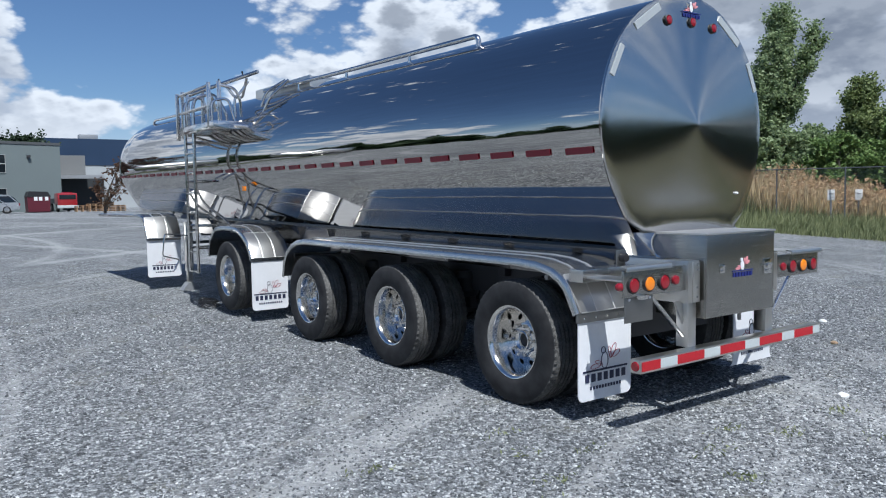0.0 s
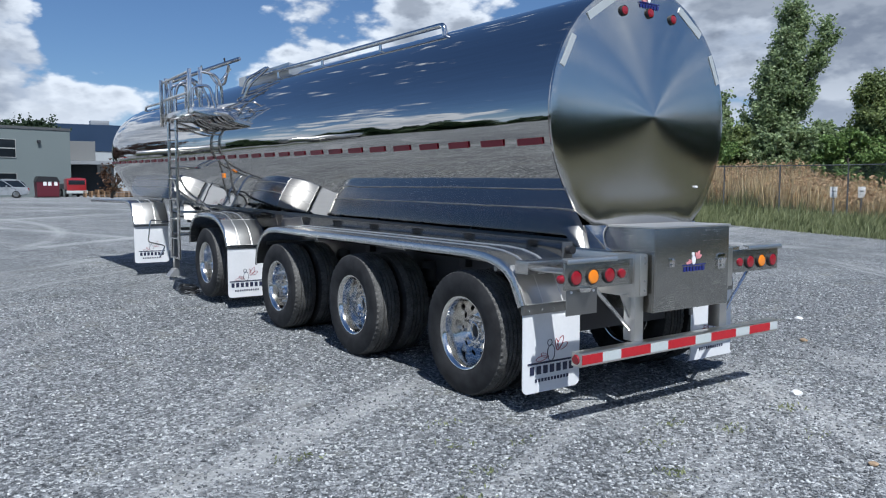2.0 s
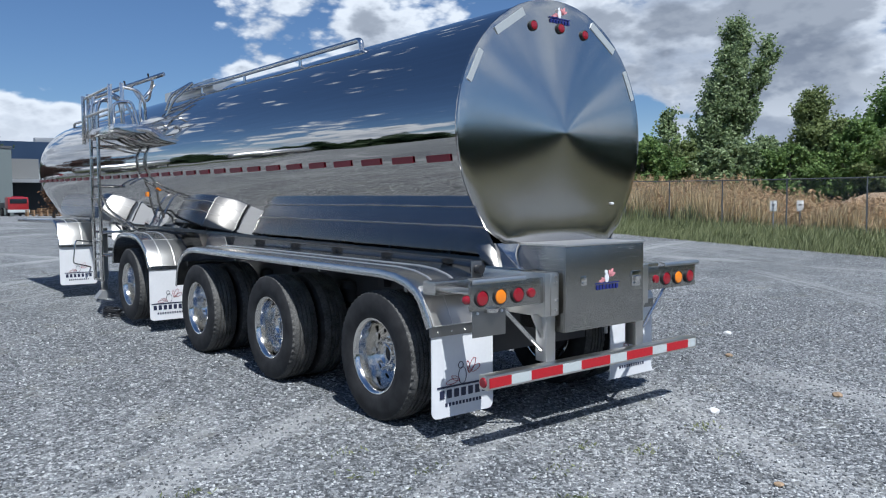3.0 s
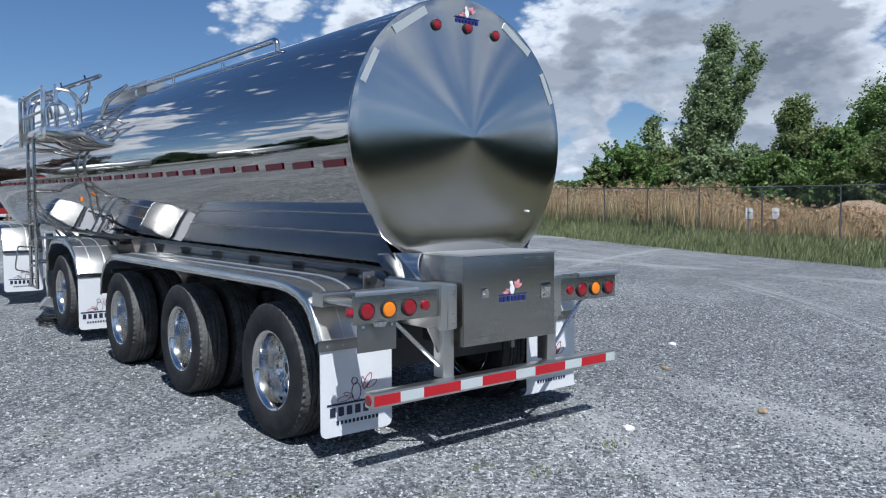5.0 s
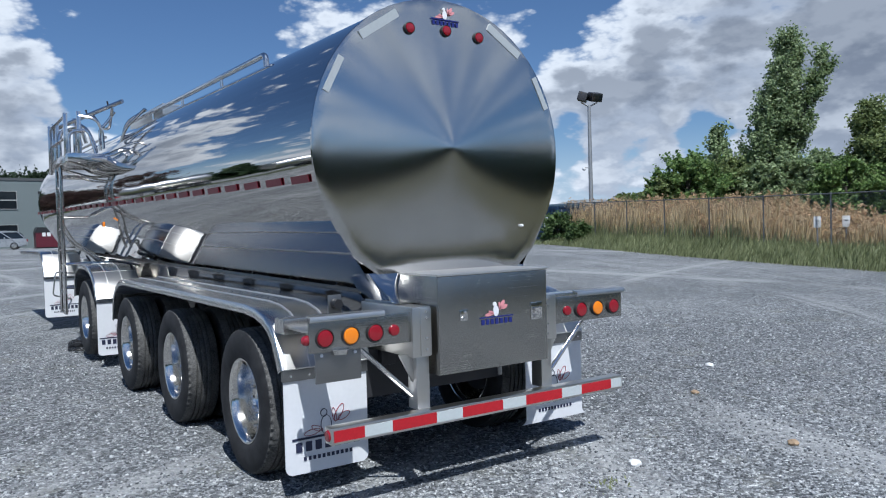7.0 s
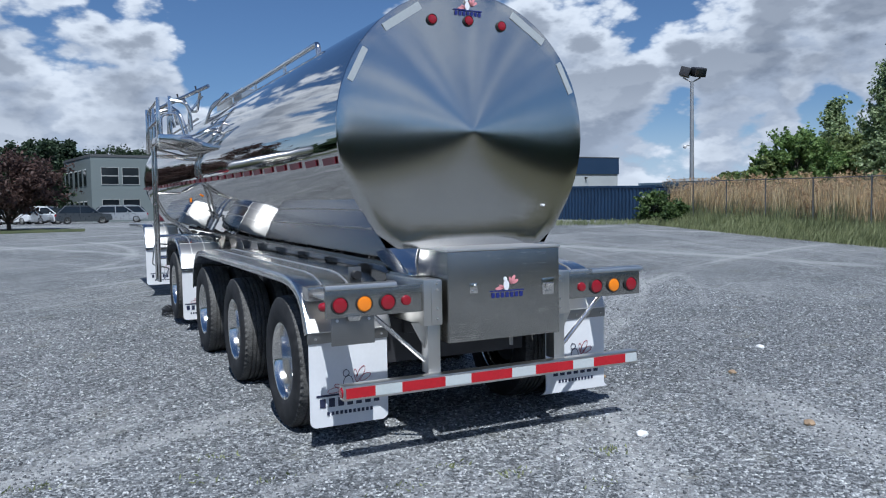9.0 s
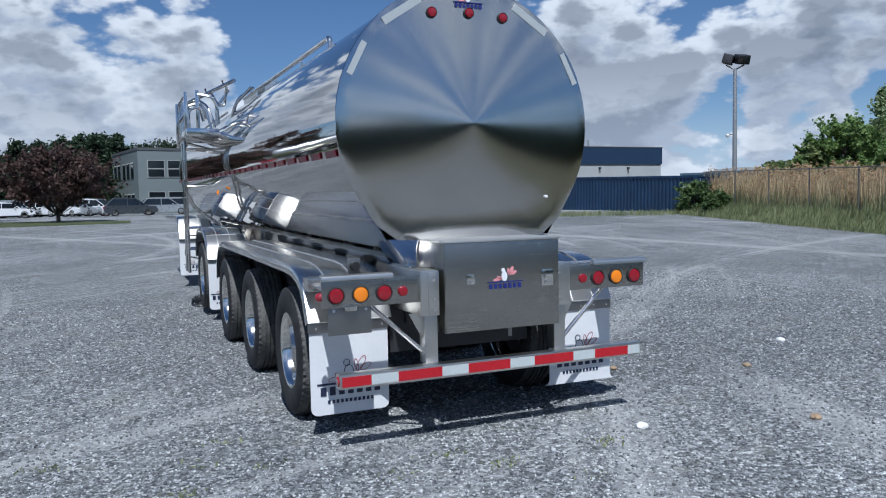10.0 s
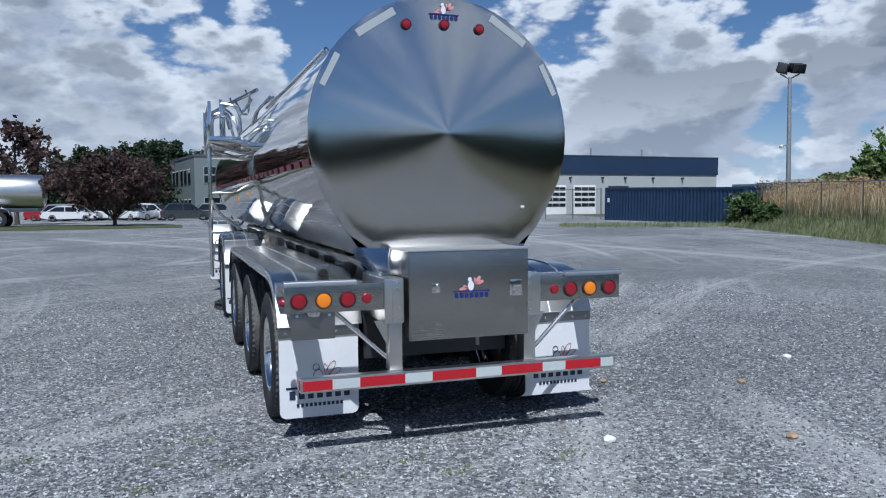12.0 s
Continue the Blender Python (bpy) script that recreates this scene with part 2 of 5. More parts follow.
leafy("leaf_poplar", (0.11, 0.17, 0.07), (0.46, 0.55, 0.31), 0.45)
leafy("leaf_green", (0.075, 0.14, 0.042), (0.29, 0.41, 0.14), 0.42)
leafy("leaf_olive", (0.095, 0.135, 0.05), (0.33, 0.39, 0.16), 0.42)
leafy("leaf_bush", (0.04, 0.075, 0.025), (0.15, 0.22, 0.075))
leafy("leaf_red", (0.045, 0.032, 0.03), (0.15, 0.09, 0.075))
leafy("leaf_rust", (0.05, 0.03, 0.02), (0.17, 0.09, 0.05))
leafy("leaf_conifer", (0.022, 0.04, 0.025), (0.07, 0.105, 0.055))
leafy("leaf_woods", (0.015, 0.035, 0.015), (0.06, 0.095, 0.04))
leafy("reed_tan", (0.27, 0.2, 0.1), (0.9, 0.75, 0.48), 0.4)
leafy("reed_plume", (0.4, 0.27, 0.15), (0.75, 0.54, 0.33), 0.5)
leafy("grass_green", (0.075, 0.1, 0.04), (0.38, 0.41, 0.21))

# crushed stone and its single pieces
m, n, p, co = material("gravel")
big = n.noise(co, 0.12, 4.0)
mid = n.noise(co, 0.9, 4.0, 0.6)
vor = n.add("ShaderNodeTexVoronoi", {"Vector": n.vec("ADD", co, n.vec("MULTIPLY", n.add("ShaderNodeTexNoise", {"Vector": co, "Scale": 30.0}).outputs[1], (0.02, 0.02, 0.02))), "Scale": 38.0})
cell = n.add("ShaderNodeSeparateColor", [vor.outputs["Color"]]).outputs[0]
vor2 = n.add("ShaderNodeTexVoronoi", {"Vector": co, "Scale": 110.0})
cell2 = n.add("ShaderNodeSeparateColor", [vor2.outputs["Color"]]).outputs[0]
grain = n.math("ADD", n.math("MULTIPLY", cell, 0.6), n.math("MULTIPLY", cell2, 0.4))
# Low tones darkened to put the shadow between stones into the colour.
stone = n.ramp(grain, [(0.1, (0.04, 0.043, 0.048)), (0.42, (0.15, 0.158, 0.167)), (0.7, (0.3, 0.315, 0.33)), (0.95, (0.66, 0.67, 0.67))])
worn = n.ramp(n.math("ADD", n.math("MULTIPLY", big, 0.6), n.math("MULTIPLY", mid, 0.4)), [(0.38, (0.72, 0.73, 0.74)), (0.62, (1.15, 1.15, 1.14))])
gravel_c = n.mix(1.0, stone, worn, "MULTIPLY")
clod = n.noise(co, 13.0, 6.0, 0.75)
gravel_c = n.mix(1.0, gravel_c, n.ramp(clod, [(0.3, (0.5, 0.5, 0.5)), (0.7, (1.48, 1.47, 1.44))]), "MULTIPLY")
xyz = n.add("ShaderNodeSeparateXYZ", [co])
# wheel tracks swept over the yard
# tan and mossy fines between the stones
fines = n.noise(co, 1.7, 6.0, 0.7)
gravel_c = n.mix(n.smooth(fines, 0.52, 0.7, 0.0, 0.4), gravel_c, (0.2, 0.195, 0.15))
sweep = n.noise(n.vec("MULTIPLY", n.vec("ADD", co, n.vec("MULTIPLY", n.add("ShaderNodeTexNoise", {"Vector": co, "Scale": 0.05}).outputs[1], (9.0, 9.0, 0.0))), (0.5, 0.06, 0.0)), 1.0, 3.0)
gravel_c = n.mix(n.smooth(sweep, 0.58, 0.7, 0.0, 0.35), gravel_c, (0.3, 0.31, 0.32))
# pale curved tracks left by turning lorries
for cx, cy, k in ((26.0, -16.0, 0.55), (-34.0, 8.0, 0.5), (-16.0, 27.0, 0.8)):
    far = n.vec("LENGTH", n.vec("SUBTRACT", co, (cx, cy, 0.0)))
    band = n.noise(n.add("ShaderNodeCombineXYZ", [n.math("MULTIPLY", far, k), cx, 0.0]).outputs[0], 1.0, 4.0, 0.7)
    gravel_c = n.mix(n.math("MULTIPLY", n.smooth(band, 0.53, 0.62, 0.0, 0.7), n.smooth(big, 0.38, 0.52)), gravel_c, (0.42, 0.425, 0.42))
# soil and turf beyond the edge of the yard
edge = n.math("SUBTRACT", xyz.outputs[0], n.math("ADD", n.math("MULTIPLY", xyz.outputs[1], 0.32), 17.6))
edge = n.math("ADD", edge, n.math("MULTIPLY", n.math("SUBTRACT", mid, 0.5), 2.2))
turf = n.ramp(n.noise(co, 3.0, 5.0), [(0.3, (0.03, 0.05, 0.015)), (0.7, (0.16, 0.13, 0.07))])
gravel_c = n.mix(n.smooth(edge, -0.3, 0.7), gravel_c, turf)
n.fill(p, {"Base Color": gravel_c, "Roughness": 0.85, "Specular IOR Level": 0.3})
hgt = n.math("ADD", n.math("MULTIPLY", n.math("SUBTRACT", 1.0, vor.outputs["Distance"]), 0.7), n.math("MULTIPLY", cell, 0.5))
bumped(n, p, n.math("ADD", hgt, n.math("MULTIPLY", cell2, 0.3)), 0.8, 0.02)

m, n, p, co = material("stone_chip")
r = n.add("ShaderNodeNewGeometry").outputs["Random Per Island"]
n.fill(p, {"Base Color": n.ramp(r, [(0.0, (0.06, 0.064, 0.07)), (0.45, (0.2, 0.21, 0.22)), (0.8, (0.36, 0.37, 0.385)), (0.95, (0.62, 0.63, 0.63))]), "Roughness": 0.75})
bumped(n, p, n.noise(co, 140.0, 3.0), 0.2, 0.003)

m, n, p, co = material("lawn")
n.fill(p, {"Base Color": n.ramp(n.noise(co, 2.0, 6.0), [(0.3, (0.03, 0.045, 0.018)), (0.7, (0.075, 0.085, 0.035))]), "Roughness": 0.9})
bumped(n, p, n.noise(co, 40.0, 3.0), 0.8, 0.03)

m, n, p, co = material("sand")
n.fill(p, {"Base Color": n.ramp(n.noise(co, 1.5, 6.0), [(0.3, (0.3, 0.2, 0.12)), (0.7, (0.46, 0.34, 0.22))]), "Roughness": 0.95})
bumped(n, p, n.noise(co, 6.0, 5.0), 0.8, 0.1)


# ---- mesh helpers ----
def part(name, bm, mat, parent=None, label="", smooth=True, at=None):
    """One mesh object from a bmesh, under a thing or part."""
    me = bpy.data.meshes.new(name)
    bmesh.ops.recalc_face_normals(bm, faces=bm.faces)
    for f in bm.faces:
        f.smooth = smooth
    if smooth:
        for e in bm.edges:
            if len(e.link_faces) == 2 and e.calc_face_angle(0) > radians(34):
                e.smooth = False
    bm.to_mesh(me)
    bm.free()
    me.materials.append(MATS[mat])
    ob = new(name, me)
    if parent:
        ob.parent = parent
    if at is not None:
        ob.matrix_basis = at
    if label:
        tagged(ob, label)
    return ob


def same_part(src, parent=None, at=None, label=""):
    """Another object on the mesh of src."""
    ob = new(src.name.split(".")[0], src.data)
    if parent:
        ob.parent = parent
    if at is not None:
        ob.matrix_basis = at
    if label:
        tagged(ob, label)
    return ob


def thing(name, label, category, at=None, group="", kind=""):
    ob = new(name)
    ob.empty_display_size = 0.2
    if at is not None:
        ob.matrix_basis = at
    return tagged(ob, label, category, group, kind)


def box(bm, x0, x1, y0, y1, z0, z1, bevel=0.0, m=None):
    vs = [bm.verts.new((x, y, z)) for x in (x0, x1) for y in (y0, y1) for z in (z0, z1)]
    fs = [bm.faces.new([vs[i] for i in q]) for q in ((0, 1, 3, 2), (4, 6, 7, 5), (0, 4, 5, 1), (2, 3, 7, 6), (0, 2, 6, 4), (1, 5, 7, 3))]
    if m is not None:
        bmesh.ops.transform(bm, matrix=m, verts=vs)
    if bevel:
        es = list({e for f in fs for e in f.edges})
        bmesh.ops.bevel(bm, geom=es, offset=bevel, segments=2, affect="EDGES", profile=0.6)
    return bm


def a_box(*a, **k):
    return box(bmesh.new(), *a, **k)


def tube(bm, pts, r, n=10, fillet=0.0, caps=True):
    """A round bar along pts, with rounded bends."""
    pts = [Vector(q) for q in pts]
    if fillet:
        out = [pts[0]]
        for a, b, c in zip(pts, pts[1:], pts[2:]):
            u, v = (a - b), (c - b)
            f = min(fillet, u.length * 0.45, v.length * 0.45)
            p0, p2 = b + u.normalized() * f, b + v.normalized() * f
            for i in range(6):
                t = i / 5
                out.append(p0 * (1 - t) ** 2 + b * 2 * t * (1 - t) + p2 * t * t)
        pts = out + [pts[-1]]
    rings = []
    side = None
    for i, q in enumerate(pts):
        d = (pts[min(i + 1, len(pts) - 1)] - pts[max(i - 1, 0)]).normalized()
        if side is None:
            side = d.orthogonal().normalized()
        side = (side - d * side.dot(d)).normalized()
        up = d.cross(side)
        rr = r[i] if isinstance(r, (list, tuple)) else r
        rings.append([bm.verts.new(q + (side * math.cos(a) + up * math.sin(a)) * rr) for a in [2 * math.pi * k / n for k in range(n)]])
    for a, b in zip(rings, rings[1:]):
        for k in range(n):
            bm.faces.new((a[k], a[(k + 1) % n], b[(k + 1) % n], b[k]))
    if caps:
        bm.faces.new(rings[0][::-1])
        bm.faces.new(rings[-1])
    return bm


def a_tube(*a, **k):
    return tube(bmesh.new(), *a, **k)


def revolve(bm, profile, n, axis="X", close=False):
    """Turn a profile of (along, radius) round an axis."""
    rings = []
    for k in range(n):
        a = 2 * math.pi * k / n
        c, s = math.cos(a), math.sin(a)
        if axis == "X":
            rings.append([bm.verts.new((u, r * c, r * s)) for u, r in profile])
        elif axis == "Y":
            rings.append([bm.verts.new((r * c, u, r * s)) for u, r in profile])
        else:
            rings.append([bm.verts.new((r * c, r * s, u)) for u, r in profile])
    count = len(profile)
    for k in range(n):
        a, b = rings[k], rings[(k + 1) % n]
        for i in range(count if close else count - 1):
            j = (i + 1) % count
            bm.faces.new((a[i], a[j], b[j], b[i]))
    bmesh.ops.remove_doubles(bm, verts=bm.verts, dist=1e-5)
    return bm


def prism(bm, poly, x0, x1, plane="YZ"):
    """A flat polygon given thickness along the third axis."""
    def at(u, v, w):
        return {"YZ": (w, u, v), "XZ": (u, w, v), "XY": (u, v, w)}[plane]
    a = [bm.verts.new(at(u, v, x0)) for u, v in poly]
    b = [bm.verts.new(at(u, v, x1)) for u, v in poly]
    bm.faces.new(a)
    bm.faces.new(b[::-1])
    k = len(poly)
    for i in range(k):
        bm.faces.new((a[i], b[i], b[(i + 1) % k], a[(i + 1) % k]))
    return bm


def sheet(bm, line, x0, x1, thick, lip=0.0, lift=0.0):
    """A bent sheet: a line in y and z, wide from x0 to x1, with a turned-down lip on the outer side."""
    line = [Vector((0, a, b)) for a, b in line]
    nor = []
    for i in range(len(line)):
        d = (line[min(i + 1, len(line) - 1)] - line[max(i - 1, 0)]).normalized()
        nor.append(Vector((0, -d.z, d.y)))
    s = 1 if x1 > x0 else -1
    cross = [(x0, 0.0), (x0 + s * 0.008, 0.012), (x0 + s * 0.03, 0.018), (x1 - s * 0.02, 0.018), (x1, 0.01), (x1, 0.01 - thick), (x0 + s * 0.03, 0.018 - thick - 0.004), (x0 + s * thick, -0.01), (x0 + s * thick, -lip), (x0, -lip)]
    rings = [[bm.verts.new(q + Vector((x, 0, 0)) + m * (h + lift)) for x, h in cross] for q, m in zip(line, nor)]
    k = len(cross)
    for a, b in zip(rings, rings[1:]):
        for i in range(k):
            bm.faces.new((a[i], a[(i + 1) % k], b[(i + 1) % k], b[i]))
    bm.faces.new(rings[0])
    bm.faces.new(rings[-1][::-1])
    return bm


def arc(cy, cz, r, a0, a1, n=8):
    return [(cy + r * math.cos(radians(a0 + (a1 - a0) * i / n)), cz + r * math.sin(radians(a0 + (a1 - a0) * i / n))) for i in range(n + 1)]


def mesh_of(name, verts, faces, mat, parent=None, smooth=False):
    """A mesh object straight from arrays, for large joined stuff."""
    me = bpy.data.meshes.new(name)
    faces = np.asarray(faces, dtype=np.int32)
    k = faces.shape[1]
    me.vertices.add(len(verts))
    me.vertices.foreach_set("co", np.asarray(verts, dtype=np.float32).ravel())
    me.loops.add(faces.size)
    me.loops.foreach_set("vertex_index", faces.ravel())
    me.polygons.add(len(faces))
    me.polygons.foreach_set("loop_start", np.arange(0, faces.size, k, dtype=np.int32))
    me.update(calc_edges=True)
    if smooth:
        me.shade_smooth()
    me.materials.append(MATS[mat])
    ob = new(name, me)
    if parent:
        ob.parent = parent
    return ob


def ground_z(x, y):
    """The yard is level round the trailer and rises gently farther out."""
    r = math.hypot(x + 2, y + 4)
    t = min(1.0, max(0.0, (r - 16) / 44))
    return 0.8 * t * t * (3 - 2 * t)

# ---- the ground ----
def build_ground():
    rs = [0, 2, 4, 6, 8, 10, 12, 14] + list(range(16, 64, 3)) + [70, 80, 95, 120, 160, 240, 400, 800, 1600, 3000]
    seg = 96
    verts, faces = [], []
    for r in rs:
        for k in range(seg):
            a = 2 * math.pi * k / seg
            x, y = -2 + r * math.cos(a), -4 + r * math.sin(a)
            verts.append((x, y, ground_z(x, y)))
    for i in range(len(rs) - 1):
        for k in range(seg):
            j = (k + 1) % seg
            faces.append((i * seg + k, (i + 1) * seg + k, (i + 1) * seg + j, i * seg + j))
    ob = mesh_of("ground", verts, faces, "gravel", smooth=True)
    tagged(ob, "grey crushed-stone yard with pale wheel tracks", "ground", kind="structure")


build_ground()

# ---- the tank trailer ----
RISE = 0.0145      # the trailer stands slightly nose-high
CZ, CR = 2.25, 1.03
trailer = thing("tank_trailer", "long polished stainless-steel tank trailer parked on gravel", "trailer")


def tank_section(scale=1.0, n=40):
    """Half-round top, straight sides drawn in to a narrow foot; (x, z) about the tank's middle."""
    th = radians(31.8)
    pts = []
    for i in range(n + 1):
        a = -th + (math.pi + 2 * th) * i / n
        pts.append((CR * math.cos(a), CR * math.sin(a)))
    foot = [(-0.645, -0.914), (-0.565, -1.045), (-0.5, -1.09), (-0.3, -1.1), (0.0, -1.1), (0.3, -1.1), (0.5, -1.09), (0.565, -1.045), (0.645, -0.914)]
    mid = [(-0.76, -0.7285)], [(0.76, -0.7285)]
    pts = pts + mid[0] + foot + mid[1]
    return [(x * scale, z * scale) for x, z in pts]


def loft(bm, rings, cap0=False, cap1=False):
    rows = [[bm.verts.new(q) for q in ring] for ring in rings]
    k = len(rows[0])
    for a, b in zip(rows, rows[1:]):
        for i in range(k):
            bm.faces.new((a[i], a[(i + 1) % k], b[(i + 1) % k], b[i]))
    if cap0:
        bm.faces.new(rows[0][::-1])
    if cap1:
        bm.faces.new(rows[-1])
    return bm


def tank_ring(y, s=1.0):
    return [(x, y, CZ + RISE * y + z) for x, z in tank_section(s)]


stations = [(0.085, 1.0)] + [(0.6 + 1.2 * i, 1.0) for i in range(11)] + [(13.4, 0.998), (14.0, 0.985), (14.25, 0.96), (14.45, 0.92), (14.62, 0.86), (14.76, 0.76), (14.85, 0.6), (14.9, 0.35), (14.92, 0.05)]
part("shell", loft(bmesh.new(), [tank_ring(y, s) for y, s in stations], cap1=True), "polished_steel", trailer, "mirror-polished stainless jacket")

# rear head, a shallow cone with a rolled rim; its foot flares out above the frame
HEAD_FOOT = 0.85


def head_y(x, z):
    r = math.hypot(x, z - CZ)
    return -0.018 + 0.088 * min(1.0, r / CR) - 0.42 * max(0.0, 1.63 - z) ** 2


def head_section():
    """The tank's outline cut off level at the foot."""
    out = []
    for x, z in tank_section():
        k = HEAD_FOOT / -z if z < -HEAD_FOOT else 1.0
        out.append((x * k, z * k))
    return out


bm = bmesh.new()
rings = []
for s_, back in ((1.004, 0.036), (1.012, 0.016), (1.009, 0.004), (0.99, 0.0)):
    rings.append([(x * s_, 0.07 + back - 0.42 * max(0.0, 1.63 - CZ - z) ** 2, CZ + z * s_) for x, z in head_section()])
for k in range(19, -1, -1):
    s_ = max(0.008, k / 20 * 0.985)
    rings.append([(x * s_, head_y(x * s_, CZ + z * s_), CZ + z * s_) for x, z in head_section()])
loft(bm, rings, cap1=True)
head = part("rear_head", bm, "spun_steel", trailer, "brushed conical rear head of the tank")


def on_head(x, z, turn=0.0, out=0.0):
    """A frame on the rear head: local x along it, z up, y inwards."""
    return pose(x, head_y(x, z) - out, z, 0, 0, 0) @ pose(0, 0, 0, 0, turn, 0)


part("head_seam", a_box(-0.004, 0.004, -0.004, 0.02, 0.0, 0.74, 0.002), "dull_steel", head, "welded seam", at=pose(0, 0.0, 2.27, -5, 0, 0))
part("head_seam", a_box(-0.003, 0.003, -0.004, 0.02, 0.0, 0.13, 0.001), "dull_steel", head, at=pose(0, 0.056, 1.4, 5, 0, 0))
for side in (-1, 1):
    part("reflective_tape", a_box(-0.17, 0.17, -0.003, 0.012, -0.029, 0.029), "tape_dim", head, "white reflective tape",
         at=on_head(side * 0.53, CZ + 0.81, side * 33, 0.004))
    part("reflective_tape", a_box(-0.13, 0.13, -0.003, 0.012, -0.022, 0.022), "tape_dim", head, "white reflective tape",
         at=on_head(side * 0.875, CZ + 0.45, side * 63, 0.004))


def lamp_meshes(r, name, lens, parent, at, grommet=True):
    bm = bmesh.new()
    revolve(bm, [(-0.019, 0.0), (-0.018, r * 0.5), (-0.015, r * 0.85), (-0.008, r * 0.97), (0.0, r), (0.004, r)], 24, "Y")
    ob = part(name, bm, lens, parent, "", at=at)
    if grommet:
        bm = bmesh.new()
        revolve(bm, [(0.006, r * 0.98), (-0.01, r * 0.99), (-0.012, r * 1.04), (-0.01, r * 1.1), (-0.002, r * 1.14), (0.006, r * 1.14)], 24, "Y", close=True)
        part("grommet", bm, "black_rubber", ob)
    return ob


for x, z in ((-0.3, 3.055), (0.0, 3.07), (0.285, 3.055)):
    lamp_meshes(0.036, "clearance_lamp", "lens_red", trailer, on_head(x, z, 0, 0.008))
part("drain_bolt", revolve(bmesh.new(), [(-0.02, 0.0), (-0.02, 0.009), (0.02, 0.011)], 8, "Y"), "logo_white", trailer, at=on_head(0.649, 1.693))


def ellipse(rx, rz, n=14):
    return [(rx * math.cos(2 * math.pi * i / n), rz * math.sin(2 * math.pi * i / n)) for i in range(n)]


def ring(bm, outer, t, width):
    """A thin outline of a closed shape."""
    k = len(outer)
    cx, cz = sum(q[0] for q in outer) / k, sum(q[1] for q in outer) / k
    inner = [(cx + (x - cx) * (1 - width / max(0.002, math.hypot(x - cx, z - cz))), cz + (z - cz) * (1 - width / max(0.002, math.hypot(x - cx, z - cz)))) for x, z in outer]
    f = [[bm.verts.new((x, y, z)) for x, z in poly] for poly, y in ((outer, -t), (inner, -t), (inner, 0), (outer, 0))]
    for a, b in zip(f, f[1:] + f[:1]):
        for i in range(k):
            bm.faces.new((a[i], a[(i + 1) % k], b[(i + 1) % k], b[i]))
    return bm


def emblem(parent, at, w, url=True, bird="logo_white", bar="logo_blue", leaf="logo_pink", lines=False):
    """The maker's emblem as plain shapes: a rule, a row of blocks, a leaf and a rounded body."""
    t = 0.004
    bm = bmesh.new()
    box(bm, -w * 0.5, w * 0.5, -t, 0, 0.0, w * 0.028)
    part("emblem_rule", bm, bar, parent, at=at)
    first = None
    for i in range(7):
        m = at @ Matrix.Translation((-w * 0.41 + i * w * 0.137, 0, 0))
        if first is None:
            first = part("emblem_block", a_box(-w * 0.043, w * 0.043, -t, 0, -w * 0.155, -w * 0.03), bar, parent, at=m)
        else:
            same_part(first, parent, m)
    bm = bmesh.new()
    for q, thick in (([(x - w * 0.02, z + w * 0.15) for x, z in ellipse(w * 0.08, w * 0.13)], t), ([(x - w * 0.05, z + w * 0.31) for x, z in ellipse(w * 0.05, w * 0.055)], t * 1.2)):
        if lines:
            ring(bm, q, thick, 0.004)
        else:
            prism(bm, q, -thick, 0, "XZ")
    part("emblem_body", bm, bird, parent, at=at)
    for cx, cz, rx, rz, a in ((0.17, 0.28, .05, .13, -30), (0.24, 0.23, .045, .1, -65), (0.1, 0.26, .03, .1, 10), (-0.22, 0.08, .12, .04, 8), (-0.15, 0.12, .09, .035, -25)):
        c, s = math.cos(radians(a)), math.sin(radians(a))
        poly = [(w * (cx + x * c - z * s), w * (cz + x * s + z * c)) for x, z in ellipse(rx, rz, 10)]
        bm = ring(bmesh.new(), poly, t * 0.9, 0.004) if lines else prism(bmesh.new(), poly, -t * 0.9, 0, "XZ")
        part("emblem_leaf", bm, leaf, parent, at=at)
    if url:
        first = None
        for i in range(11):
            m = at @ Matrix.Translation((-w * 0.33 + i * w * 0.066, 0, 0))
            if first is None:
                first = part("emblem_dash", a_box(-w * 0.019, w * 0.019, -t, 0, -w * 0.275, -w * 0.225), "logo_dark", parent, at=m)
            else:
                same_part(first, parent, m)


emblem(head, on_head(0, 3.145, 0, 0.006), 0.24, False)

# flared saddle at the foot of the head, left and right
SADDLE = [(1.4, 0.055, 0.68), (1.37, 0.04, 0.662), (1.336, 0.022, 0.642), (1.3, -0.002, 0.618), (1.265, -0.03, 0.596), (1.235, -0.062, 0.58), (1.212, -0.098, 0.57), (1.204, -0.135, 0.566)]
for side in (-1, 1):
    bm = bmesh.new()
    loft(bm, [[(side * 0.42, y + 0.004, z), (side * 0.5, y, z), (side * (w - 0.05), y, z), (side * (w - 0.012), y + 0.004, z), (side * w, y + 0.03, z), (side * w, 0.3, z - 0.03), (side * 0.42, 0.3, z - 0.03)] for z, y, w in SADDLE], True, True)
    part("saddle", bm, "spun_steel", trailer, "flared steel saddle")

# red reflective strips along both sides
TAPE = a_box(-0.0015, 0.003, -0.14, 0.14, -0.026, 0.026)
tape0 = None
for side in (-1, 1):
    for i in range(31):
        y = 0.325 + 0.455 * i
        at = pose(side * (CR - 0.013), y, 2.03 + RISE * y, 0, side * 12, 0)
        if tape0 is None:
            tape0 = part("red_strip", TAPE, "strip_red", trailer, "red reflective strip", at=at)
        else:
            same_part(tape0, trailer, at)

